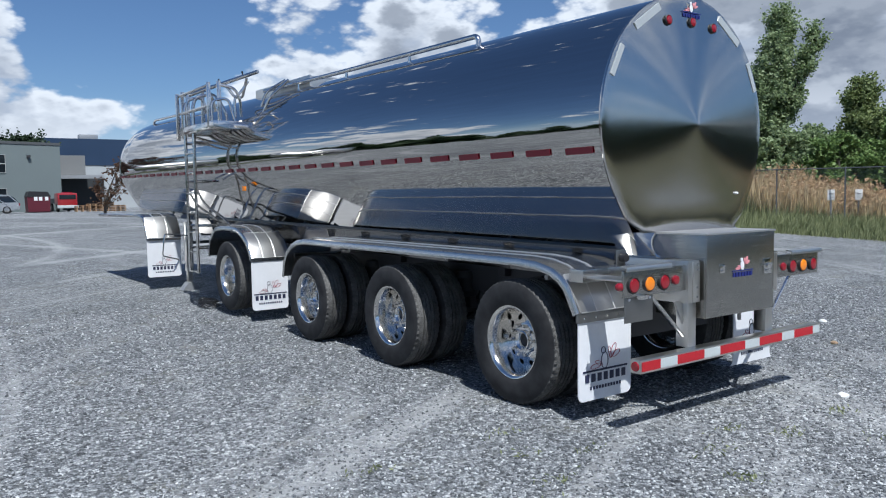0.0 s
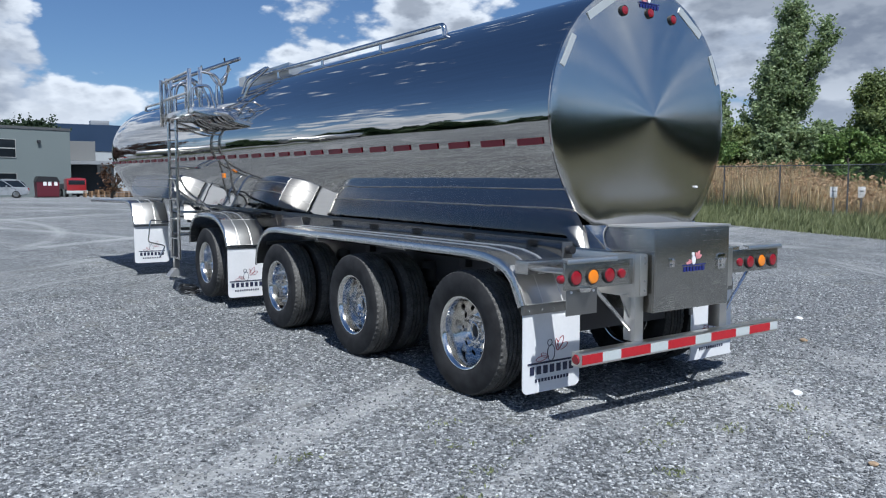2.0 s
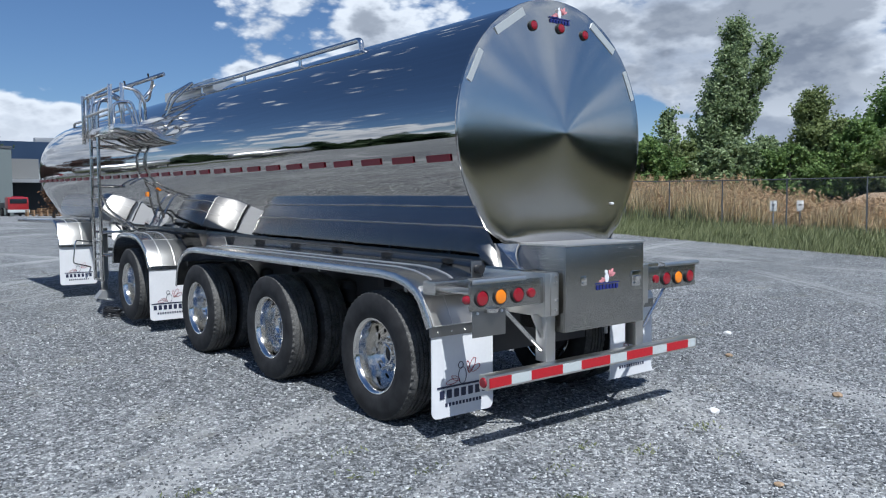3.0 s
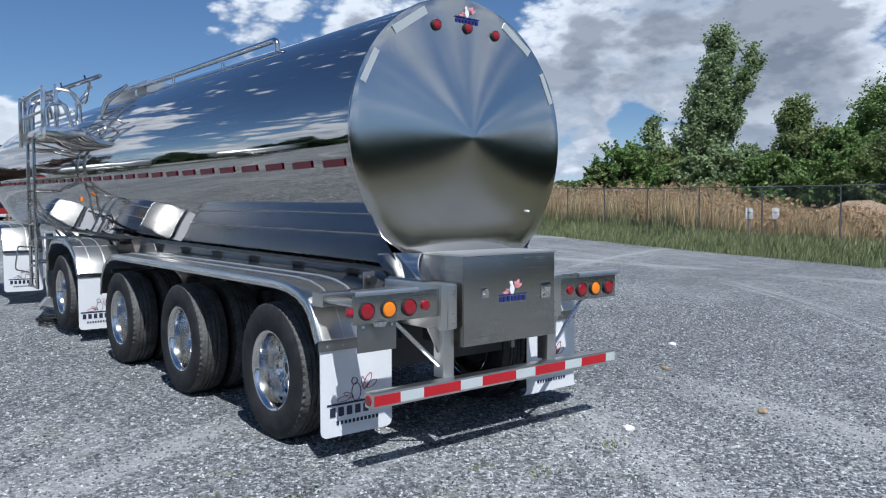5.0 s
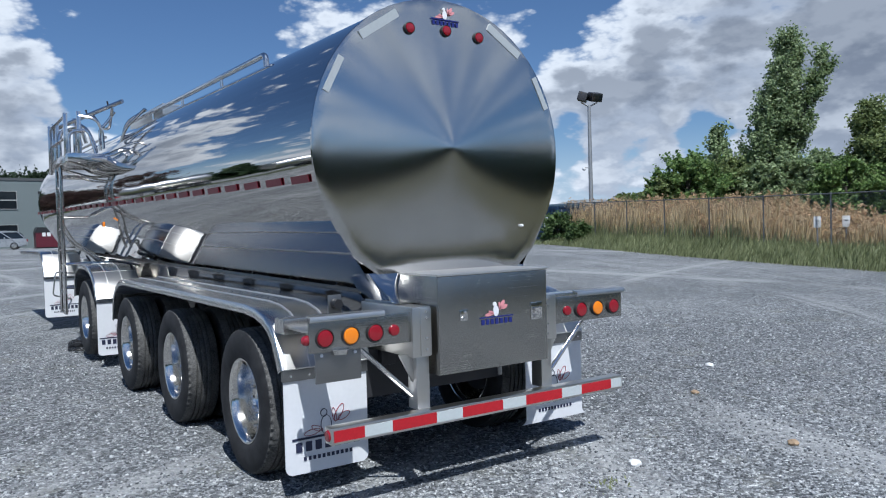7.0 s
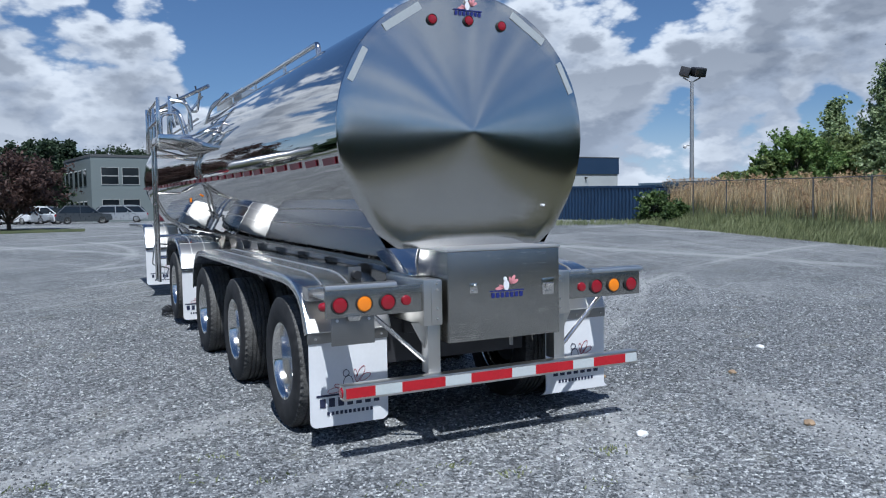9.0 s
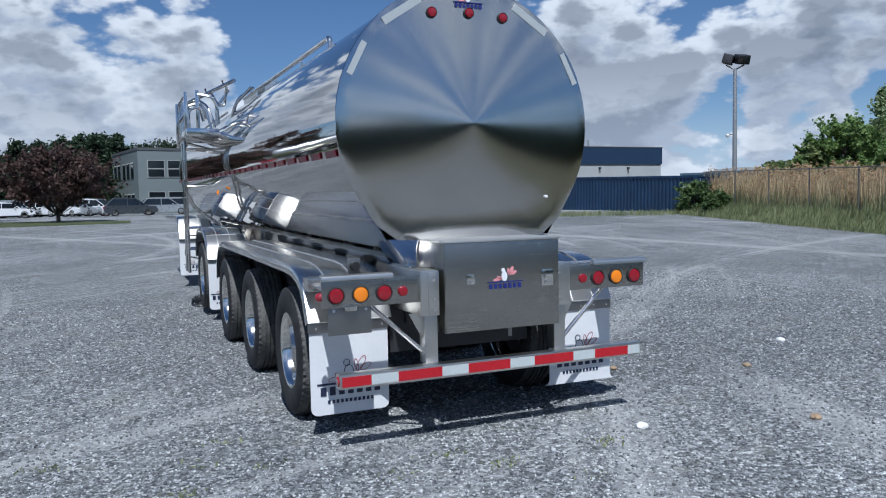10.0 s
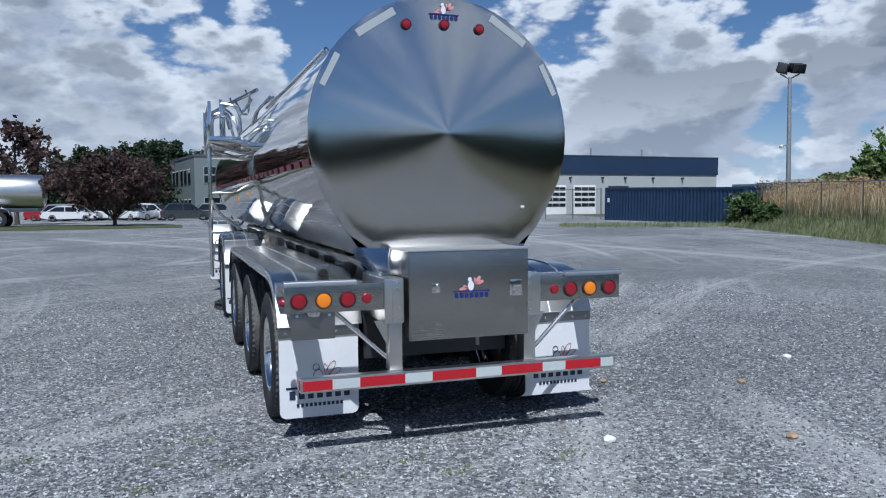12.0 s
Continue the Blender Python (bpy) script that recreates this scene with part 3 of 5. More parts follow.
# side rail plate under the tank with triangular ribs
for side in (-1, 1):
    bm = bmesh.new()
    prism(bm, [(0.3, 1.0), (10.4, 1.1), (10.4, 1.36), (0.3, 1.24)], side * 0.56, side * 0.59)
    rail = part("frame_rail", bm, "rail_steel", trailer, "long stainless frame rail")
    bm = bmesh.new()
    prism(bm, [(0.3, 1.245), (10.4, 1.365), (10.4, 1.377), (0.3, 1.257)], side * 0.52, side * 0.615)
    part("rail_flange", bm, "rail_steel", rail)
    for i in range(11):
        y = 0.75 + 0.88 * i
        zb = 1.0 + 0.0119 * y
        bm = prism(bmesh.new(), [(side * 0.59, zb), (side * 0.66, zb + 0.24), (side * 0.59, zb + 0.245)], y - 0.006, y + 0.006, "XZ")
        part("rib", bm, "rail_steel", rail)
for y in (0.2, 1.78, 3.6, 5.6, 8.4, 10.3):
    part("cross_member", a_box(-0.56, 0.56, y - 0.05, y + 0.05, 0.9 + RISE * y, 1.16 + RISE * y, 0.008), "dark_frame", trailer, "dark cross member")
# Dark beams added to block the daylight showing through between the wheels.
for side in (-1, 1):
    part("gap_filler_beam", a_box(side * 0.42 - 0.06, side * 0.42 + 0.06, 0.25, 7.6, 0.74, 1.08, 0.01), "dark_frame", trailer, "dark filler beam added to block light between the wheels")
part("belly_plate", a_box(-0.5, 0.5, 0.3, 11.0, 1.12, 1.15), "dark_frame", trailer)

# axles with trailing arms and air springs
AXLES = [(0.84, 0.51), (2.69, 0.51), (4.53, 0.51), (7.14, 0.585)]
for ay, az in AXLES:
    bm = a_tube([(-0.9, ay, az), (0.9, ay, az)], 0.065, 12)
    axle = part("axle", bm, "dark_frame", trailer, "dark steel axle tube")
    for side in (-1, 1):
        part("trailing_arm", a_box(side * 0.46 - 0.04, side * 0.46 + 0.04, ay - 0.35, ay + 0.6, az + 0.04, az + 0.16, 0.01), "dark_frame", axle)
        part("air_spring", revolve(bmesh.new(), [(0.14, 0.0), (0.14, 0.11), (0.2, 0.135), (0.27, 0.115), (0.33, 0.135), (0.4, 0.11), (0.42, 0.0)], 18, "Z"), "black_rubber", axle,
             at=pose(side * 0.46, ay - 0.24, az + 0.02))
        part("brake_drum", revolve(bmesh.new(), [(-0.1, 0.0), (-0.1, 0.2), (0.1, 0.215), (0.1, 0.0)], 20, "X"), "dark_frame", axle, at=pose(side * 0.86, ay, az))


# wheels: the outer face looks along -x
def tyre_bm(R=0.512, w=0.3):
    seg = 112
    h = w / 2
    prof = [(-h * 0.78, 0.292), (-h * 0.92, 0.31), (-h * 0.98, 0.34), (-h * 1.03, 0.4), (-h * 1.0, 0.45), (-h * 0.93, 0.485), (-h * 0.86, 0.503), (-h * 0.72, R - 0.003)]
    ribs = []
    for c in (-0.42, -0.14, 0.14, 0.42):
        ribs += [(h * (c - 0.055), R), (h * (c - 0.04), R - 0.014), (h * (c + 0.04), R - 0.014), (h * (c + 0.055), R)]
    prof = prof + ribs + [(-u, r) for u, r in prof[::-1]]
    bm = bmesh.new()
    rings = []
    for k in range(seg):
        a = 2 * math.pi * k / seg
        ring = []
        for i, (u, r) in enumerate(prof):
            if k % 2 == 0 and 0.48 < r and abs(u) > h * 0.6:
                r -= 0.011
            jig = 0.004 * h * (1 if k % 2 else -1) if abs(u) < h * 0.5 else 0
            ring.append(bm.verts.new((u + jig, r * math.cos(a), r * math.sin(a))))
        rings.append(ring)
    for k in range(seg):
        a, b = rings[k], rings[(k + 1) % seg]
        for i in range(len(prof) - 1):
            bm.faces.new((a[i], a[i + 1], b[i + 1], b[i]))
    return bm


def rim_bm():
    """Deep-dished polished wheel with round hand holes."""
    bm = bmesh.new()
    revolve(bm, [(-0.118, 0.297), (-0.128, 0.305), (-0.136, 0.301), (-0.134, 0.29), (-0.122, 0.277), (-0.09, 0.268), (-0.06, 0.262), (-0.01, 0.255), (0.02, 0.25), (0.045, 0.238)], 64, "X")
    holes = 10
    x_at = lambda r: 0.045 - 0.035 * max(0, min(1, (0.238 - r) / 0.09))
    for s in range(holes):
        a0, a1 = 2 * math.pi * s / holes, 2 * math.pi * (s + 1) / holes
        mid = (a0 + a1) / 2
        inner, outer = [], []
        n = 16
        for k in range(n):
            t = 2 * math.pi * k / n
            c, d = math.cos(t), math.sin(t)
            m = max(abs(c), abs(d))
            outer.append((0.193 + 0.045 * c / m, mid + (a1 - a0) / 2 * d / m))
            inner.append((0.196 + 0.025 * c, mid + 0.027 * d / 0.196))
        ov = [bm.verts.new((x_at(r), r * math.cos(a), r * math.sin(a))) for r, a in outer]
        iv = [bm.verts.new((x_at(r), r * math.cos(a), r * math.sin(a))) for r, a in inner]
        dv = [bm.verts.new((x_at(r) + 0.02, r * math.cos(a), r * math.sin(a))) for r, a in inner]
        for k in range(n):
            j = (k + 1) % n
            bm.faces.new((ov[k], ov[j], iv[j], iv[k]))
            bm.faces.new((iv[k], iv[j], dv[j], dv[k]))
    revolve(bm, [(x_at(0.148), 0.148), (0.004, 0.135), (0.004, 0.1), (0.004, 0.086), (-0.02, 0.082), (-0.024, 0.074), (-0.012, 0.06), (0.0, 0.05), (0.03, 0.045), (0.032, 0.0)], 40, "X")
    bmesh.ops.remove_doubles(bm, verts=bm.verts, dist=1e-4)
    return bm


tyre0 = rim0 = nut0 = None
for ay, az in AXLES:
    for side in (-1, 1):
        for outer in (True, False):
            x = side * (1.135 if outer else 0.795)
            flip = (side < 0) == outer
            at = pose(x, ay, az, random.uniform(0, 360), 0, 0) if flip else pose(x, ay, az, random.uniform(0, 360), 0, 180)
            if rim0 is None:
                w = rim0 = part("wheel", rim_bm(), "rim_aluminium", trailer, "polished aluminium wheel", at=at)
                # Hub plus an added black disc standing in for shade behind the hand holes.
                well0 = part("hub", revolve(bmesh.new(), [(0.075, 0.25), (0.072, 0.1), (0.02, 0.046), (0.012, 0.034), (0.012, 0.0)], 24, "X"), "black_plastic", w, "dark hub with a black disc for the shade behind the hand holes")
                tyre0 = part("tyre", tyre_bm(), "tyre_rubber", w, "black rubber tyre")
            else:
                w = same_part(rim0, trailer, at, "polished aluminium wheel")
                same_part(tyre0, w, label="black rubber tyre")
                same_part(well0, w, label="dark hub with a black disc for the shade behind the hand holes")
            if outer:
                for k in range(10):
                    a = 2 * math.pi * k / 10 + 0.3
                    at2 = pose(-0.014, 0.124 * math.cos(a), 0.124 * math.sin(a))
                    if nut0 is None:
                        nut0 = part("lug_nut", revolve(bmesh.new(), [(-0.022, 0.0), (-0.022, 0.011), (-0.012, 0.015), (0.014, 0.016)], 6, "X"), "tube_steel", w, at=at2, smooth=False)
                    else:
                        same_part(nut0, w, at2)


# fenders
BEAD = -0.0345


def fender(name, line, x_out, x_in, label, beads=(0.3, 0.62)):
    bm = sheet(bmesh.new(), line, x_out, x_in, 0.006, 0.05, 0.016)
    f = part(name, bm, "fender_steel", trailer, label)
    for b in beads:
        x = x_out + (x_in - x_out) * b
        pts = []
        for i, (a, c) in enumerate(line):
            d = Vector((line[min(i + 1, len(line) - 1)][0] - line[max(i - 1, 0)][0], line[min(i + 1, len(line) - 1)][1] - line[max(i - 1, 0)][1])).normalized()
            pts.append((x, a + d.y * BEAD, c - d.x * BEAD))
        part("bead", a_tube(pts, 0.008, 6), "bead_steel", f)
    # plain apron plate over the rear drop of the fender
    step = 0.012 if x_in > x_out else -0.012
    apron = sheet(bmesh.new(), line[:4], x_out + step, x_in - step, 0.004, 0.0, 0.021)
    part("apron", apron, "apron_steel", f, "matt stainless apron plate")
    for k in (0, 3):
        a, c = line[k]
        d = Vector((line[k + 1][0] - line[max(k - 1, 0)][0], line[k + 1][1] - line[max(k - 1, 0)][1])).normalized()
        x_a, x_b = sorted((x_out, x_in))
        part("cross_bead", a_tube([(x_a + 0.03, a + d.y * BEAD, c - d.x * BEAD), (x_b - 0.03, a + d.y * BEAD, c - d.x * BEAD)], 0.006, 6), "bead_steel", f)
    return f


def flap(x0, x1, y, z0, z1, bar):
    """A white mud flap with rounded lower corners under its hanger bar."""
    r = 0.05
    poly = [(x0, z1), (x1, z1)] + [(x1 - r + r * math.cos(a), z0 + r - r * math.sin(a)) for a in [math.pi / 2 * i / 6 for i in range(7)]] + \
           [(x0 + r - r * math.sin(a), z0 + r - r * math.cos(a)) for a in [math.pi / 2 * i / 6 for i in range(7)]]
    f = part("mud_flap", prism(bmesh.new(), poly, y, y + 0.008, "XZ"), "flap_white", trailer, "white plastic mud flap", smooth=False)
    part("hanger_bar", a_box(min(x0, x1) - 0.005, max(x0, x1) + 0.005, y - 0.012, y + 0.02, z1 - 0.005, z1 + bar, 0.004), "dull_steel", f, "steel hanger bar")
    for k in range(5):
        part("bolt", revolve(bmesh.new(), [(-0.008, 0.0), (-0.008, 0.008), (0.0, 0.009)], 8, "Y"), "tube_steel", f,
             at=pose(x0 + (x1 - x0) * (0.08 + 0.21 * k), y - 0.012, z1 + bar * 0.4))
    emblem(f, pose((x0 + x1) / 2, y - 0.001, z0 + 0.215), 0.49, True, "logo_dark", "logo_dark", "logo_maroon", True)
    return f


TRI = [(0.1, 0.82), (0.15, 0.92), (0.2, 1.01), (0.27, 1.075), (0.37, 1.125), (0.52, 1.16), (0.72, 1.175), (2.7, 1.185), (4.55, 1.19), (4.75, 1.17), (4.93, 1.11), (5.05, 1.02), (5.13, 0.9), (5.17, 0.72)]
MIDF = [(6.2, 0.88), (6.26, 1.0), (6.34, 1.1), (6.5, 1.2), (6.68, 1.265), (6.9, 1.29), (7.3, 1.29), (7.55, 1.26), (7.66, 1.2), (7.78, 1.1), (7.84, 0.97), (7.86, 0.84)]
FRONT = [(11.26, 0.98), (11.32, 1.12), (11.39, 1.25), (11.5, 1.36), (11.68, 1.41), (11.95, 1.42), (13.0, 1.41), (15.1, 1.4)]
for side in (-1, 1):
    fender("fender", TRI, side * 1.29, side * 0.66, "long stainless fender over three axles")
    fender("fender", MIDF, side * 1.29, side * 0.72, "rounded stainless fender over the lift axle")
    fender("fender", FRONT, side * 1.29, side * 0.64, "stainless fender at the front of the trailer")
    flap(side * 1.275, side * 0.69, 0.09, 0.16, 0.76, 0.07)
    flap(side * 1.28, side * 0.745, 6.2, 0.165, 0.85, 0.03)
    flap(side * 1.28, side * 0.64, 11.28, 0.24, 0.95, 0.03)
    for y, z in ((1.8, 1.13), (3.6, 1.13), (5.0, 1.0), (0.5, 1.06), (7.14, 1.24), (12.0, 1.38)):
        part("fender_bracket", a_tube([(side * 0.55, y, z), (side * 1.2, y, z)], 0.022, 8), "dull_steel", trailer)

# rear frame: posts, bumper, light bars, braces, tool box
bumper = part("bumper", a_box(-1.2, 1.2, -0.42, -0.33, 0.455, 0.555, 0.008), "brushed_steel", trailer, "stainless rear bumper bar with red and white tape")
x = -1.185
widths = [0.2, 0.19, 0.32, 0.2, 0.33, 0.2, 0.33, 0.19, 0.3, 0.11]
scale = 2.37 / sum(widths)
for i, w in enumerate(widths):
    w *= scale
    part("bumper_tape", a_box(x, x + w, -0.424, -0.41, 0.472, 0.538), ("tape_red", "tape_white")[i % 2], bumper, ("red reflective tape", "white reflective tape")[i % 2])
    x += w
for side in (-1, 1):
    part("end_reflector", revolve(bmesh.new(), [(-0.01, 0.0), (-0.009, 0.03), (0.0, 0.036)], 20, "X"), "lens_red", bumper, "round red reflector",
         at=pose(side * 1.2, -0.375, 0.505, 0, 0, 0 if side < 0 else 180))
    part("bumper_post", a_box(side * 0.47, side * 0.565, -0.345, -0.235, 0.55, 0.9, 0.006), "brushed_steel", trailer, "stainless bumper post")
    bm = prism(bmesh.new(), [(side * 0.565, 0.9), (side * 0.66, 0.9), (side * 0.565, 0.72)], -0.3, -0.28, "XZ")
    part("gusset", bm, "brushed_steel", trailer)
    fr = part("frame_end", a_box(side * 0.465, side * 0.6, -0.365, 0.3, 0.885, 1.2, 0.006), "brushed_steel", trailer, "stainless frame channel end")
    part("end_plate", a_box(side * 0.465, side * 0.545, -0.374, -0.36, 0.89, 1.19, 0.004), "brushed_steel", fr)
    for k, z in enumerate((0.93, 1.0, 1.13, 1.17)):
        part("bolt", revolve(bmesh.new(), [(-0.008, 0.0), (-0.008, 0.008), (0.0, 0.009)], 8, "Y"), "tube_steel", fr, at=pose(side * 0.505, -0.375, z))
    part("brace", a_tube([(side * 0.95, -0.28, 0.99), (side * 0.575, -0.3, 0.64)], 0.016, 10), "tube_steel", trailer, "thin steel brace")
    # light bar
    bar = part("light_bar", a_box(side * 0.55, side * 1.285, -0.345, -0.325, 0.985, 1.172, 0.004), "box_steel", trailer, "stainless lamp plate")
    part("hood", prism(bmesh.new(), [(-0.325, 1.206), (-0.374, 1.2), (-0.378, 1.194), (-0.378, 1.168), (-0.371, 1.168), (-0.371, 1.192), (-0.325, 1.197)], side * 0.8, side * 1.29), "brushed_steel", bar, "folded rain hood")
    for k, (lx, lens, r) in enumerate(((1.19, "lens_red", 0.052), (1.022, "lens_amber", 0.052), (0.857, "lens_red", 0.052))):
        lamp_meshes(r, "tail_lamp", lens, bar, pose(side * lx, -0.35, 1.067))
    lamp_meshes(0.036, "reflector", "lens_red", bar, pose(side * 0.722, -0.346, 1.07), False)
    if side < 0:
        part("side_marker", revolve(bmesh.new(), [(-0.03, 0.0), (-0.027, 0.015), (-0.015, 0.027), (0.0, 0.031), (0.012, 0.031), (0.012, 0.0)], 20, "X"), "lens_red", bar, "red side marker lamp",
             at=pose(-1.292, -0.31, 1.06))
    # small bracket with a round cable socket on the fender
    if side < 0:
        bk = part("socket_bracket", a_box(-1 * 0.93, -1 * 1.02, -0.06, -0.045, 1.17, 1.29, 0.004), "dull_steel", trailer, "small bracket with a black socket")
        part("socket", revolve(bmesh.new(), [(-0.06, 0.0), (-0.06, 0.03), (0.03, 0.036), (0.03, 0.0)], 16, "Y"), "black_plastic", bk, at=pose(-1 * 0.975, -0.05, 1.235))
    # Unseen arm, inferred from the band of shadow it casts down the flap.
    part("support_arm", a_box(side * 1.06, side * 1.25, -0.325, 0.1, 1.09, 1.105, 0.003), "brushed_steel", trailer, "flat support arm behind the lamps")
    part("tie_plate", a_box(side * 0.66, side * 1.285, 0.03, 0.17, 1.06, 1.155, 0.004), "fender_steel", trailer)
# bracket for the number plate under one light bar
pl = part("plate_bracket", a_box(-1.24, -0.94, -0.318, -0.308, 0.8, 1.0, 0.004), "dull_steel", trailer, "bare grey plate bracket")
part("plate_lamp", revolve(bmesh.new(), [(-0.03, 0.0), (-0.03, 0.05), (0.0, 0.06), (0.008, 0.0)], 16, "Z"), "tube_steel", pl, "small lamp over the plate bracket", at=pose(-1.09, -0.33, 0.995))
for x in (-1.2, -0.98):
    part("bolt", revolve(bmesh.new(), [(-0.008, 0.0), (-0.008, 0.01), (0.0, 0.011)], 8, "Y"), "logo_white", pl, at=pose(x, -0.318, 0.965))

tool = part("tool_box", a_box(-0.435, 0.48, -0.40, 0.055, 0.757, 1.384, 0.004), "box_steel", trailer, "square stainless tool box")
part("box_lid", a_box(-0.44, 0.485, -0.416, 0.05, 1.384, 1.398, 0.003), "sunlit_lid_steel", tool, "flat lid with a folded edge")
part("box_door", a_box(-0.43, 0.475, -0.408, -0.39, 0.762, 1.38, 0.004), "box_steel", tool, "plain box door")
emblem(tool, pose(0.03, -0.409, 1.09), 0.28, False)
# stainless paddle latches: one small, one in a square dished frame
small = part("latch", a_box(-0.03, 0.03, -0.006, 0.004, -0.035, 0.035, 0.003), "tube_steel", tool, "small polished latch", at=pose(-0.24, -0.41, 1.125))
for k in (-1, 1):
    part("latch_bolt", revolve(bmesh.new(), [(-0.012, 0.0), (-0.01, 0.008), (0.0, 0.011)], 10, "Y"), "tube_steel", small, at=pose(0.012 * k, -0.006, 0.018 * k))
paddle = part("paddle_latch", a_box(-0.05, 0.05, -0.005, 0.004, -0.06, 0.06, 0.003), "tube_steel", tool, "polished square paddle latch", at=pose(0.375, -0.41, 1.105))
part("paddle", a_box(-0.03, 0.036, -0.02, -0.005, -0.012, 0.03, 0.005), "rim_aluminium", paddle, at=pose(0, 0, 0, 16, 0, 0))
part("latch_key", revolve(bmesh.new(), [(-0.014, 0.0), (-0.012, 0.009), (0.0, 0.012)], 10, "Y"), "tube_steel", paddle, at=pose(-0.02, -0.005, -0.035))
part("box_drain", a_tube([(0.1, -0.34, 0.76), (0.1, -0.34, 0.69)], 0.015, 8), "dull_steel", tool)
# Plate carried down below the tool box to stand in for the shade there.
part("cross_shade_plate", a_box(-0.6, 0.6, 0.3, 0.34, 0.52, 1.15, 0.004), "dark_frame", trailer, "dark rear cross plate lengthened to stand in for shade")

# top rail with a bent rear end
def top_z(x, y):
    return CZ + RISE * y + math.sqrt(max(0.01, CR * CR - x * x))


for side in (-1,):
    x = side * 0.49
    pts = [(x, 2.16, top_z(x, 2.1) - 0.02), (x, 2.18, 3.285), (x, 5.0, 3.315), (x, 7.4, 3.36)]
    rail = part("top_rail", a_tube(pts, 0.027, 12, 0.07), "tube_steel", trailer, "tubular rail along the top of the tank")
    for y in (3.4, 4.83, 6.2):
        part("rail_post", a_tube([(x, y, top_z(x, y) - 0.02), (x, y, 3.27 + RISE * y)], 0.018, 8), "tube_steel", rail)
    pts = [(x, 9.4, 3.36), (x, 13.2, 3.42), (x, 13.3, 3.3)]
    part("top_rail", a_tube(pts, 0.024, 12, 0.07), "tube_steel", trailer, "tubular rail along the top of the tank")

# walkway tray and dome covers on top
walkway = part("walkway", a_box(-0.4, 0.4, 6.0, 7.9, 3.385, 3.4, 0.004), "brushed_steel", trailer, "steel walkway tray on top of the tank")
for y0 in (6.0, 7.87):
    part("tray_edge", a_box(-0.4, 0.4, y0, y0 + 0.03, 3.28, 3.42, 0.005), "brushed_steel", walkway)
for x0 in (-0.42, 0.38):
    part("tray_edge", a_box(x0, x0 + 0.03, 6.0, 7.9, 3.24, 3.43, 0.005), "brushed_steel", walkway)
for y in (6.85, 7.5):
    lid = part("dome_cover", revolve(bmesh.new(), [(0.0, 0.24), (0.05, 0.24), (0.06, 0.26), (0.075, 0.25), (0.1, 0.15), (0.105, 0.0)], 28, "Z"), "tube_steel", trailer, "round manhole cover", at=pose(-0.05, y, 3.38))
    part("cover_handle", a_tube([(-0.12, 0, 0.08), (-0.12, 0, 0.13), (0.12, 0, 0.13), (0.12, 0, 0.08)], 0.014, 8, 0.04), "tube_steel", lid)

# side ladder
LX, LY = -1.37, (8.1, 8.5)
ladder = part("ladder", a_tube([(LX, LY[0], 0.56), (LX, LY[0], 3.16), (LX + 0.06, LY[0], 3.3), (LX + 0.3, LY[0], 3.36), (LX + 0.36, LY[0], 3.1)], 0.026, 10, 0.12), "tube_steel", trailer, "tubular steel side ladder")
part("ladder_rail", a_tube([(LX, LY[1], 0.56), (LX, LY[1], 3.16), (LX + 0.06, LY[1], 3.3), (LX + 0.3, LY[1], 3.36), (LX + 0.36, LY[1], 3.1)], 0.026, 10, 0.12), "tube_steel", ladder)
for i in range(8):
    z = 0.58 + 0.31 * i
    rung = part("rung", a_box(LX - 0.022, LX + 0.022, LY[0], LY[1], z - 0.014, z + 0.014, 0.004), "tube_steel", ladder)
for z in (0.95, 1.3, 2.0, 2.6):
    for y in LY:
        part("stand_off", a_tube([(LX, y, z), (-0.62 if z < 1.5 else -1.0 if z < 2.3 else -0.95, y, z)], 0.018, 8), "tube_steel", ladder)
for y in LY:
    part("ladder_stay", a_tube([(LX, y, 1.9), (LX + 0.14, y, 1.62), (-0.98, y, 1.45), (-0.8, y, 1.28)], 0.02, 8, 0.12), "tube_steel", ladder)

# work platform beside the tank with its folding guard rails
platform = part("platform", a_box(-1.4, -0.95, 7.12, 8.55, 2.775, 2.795, 0.004), "dull_steel", trailer, "grated steel work platform beside the tank")
for k in range(7):
    part("slat", a_box(-1.385, -0.96, 7.16 + 0.195 * k, 7.27 + 0.195 * k, 2.75, 2.815, 0.003), "tube_steel", platform)
for q in ((-1.42, -1.395, 7.09, 8.57), (-1.42, -0.94, 7.08, 7.105), (-1.42, -0.94, 8.555, 8.58)):
    part("platform_edge", a_box(*q, 2.735, 2.85, 0.004), "tube_steel", platform)
for y in (7.3, 8.4):
    part("bracket", a_tube([(-1.38, y, 2.74), (-1.1, y, 2.66), (-0.86, y, 2.6)], 0.024, 8, 0.1), "tube_steel", platform)
part("kick_bar", a_tube([(-1.1, 7.1, 2.79), (-0.95, 7.0, 2.77), (-0.74, 6.92, 2.68)], 0.034, 10, 0.1), "tube_steel", platform)
guard = part("guard_rail", a_tube([(-1.36, 8.45, 3.34), (-1.15, 8.1, 3.43), (-0.66, 7.22, 3.62)], 0.03, 10), "tube_steel", trailer, "folding tubular guard rail above the platform")
for x, y, z0, z1 in ((-1.42, 8.68, 2.66, 3.4), (-1.38, 8.55, 2.68, 3.42), (-1.36, 8.36, 2.7, 3.4), (-1.4, 7.3, 2.76, 3.42), (-1.12, 8.36, 2.8, 3.5), (-1.22, 7.36, 2.8, 3.46)):
    part("guard_post", a_box(x - 0.027, x + 0.027, y - 0.022, y + 0.022, z0, z1, 0.006), "tube_steel", guard)
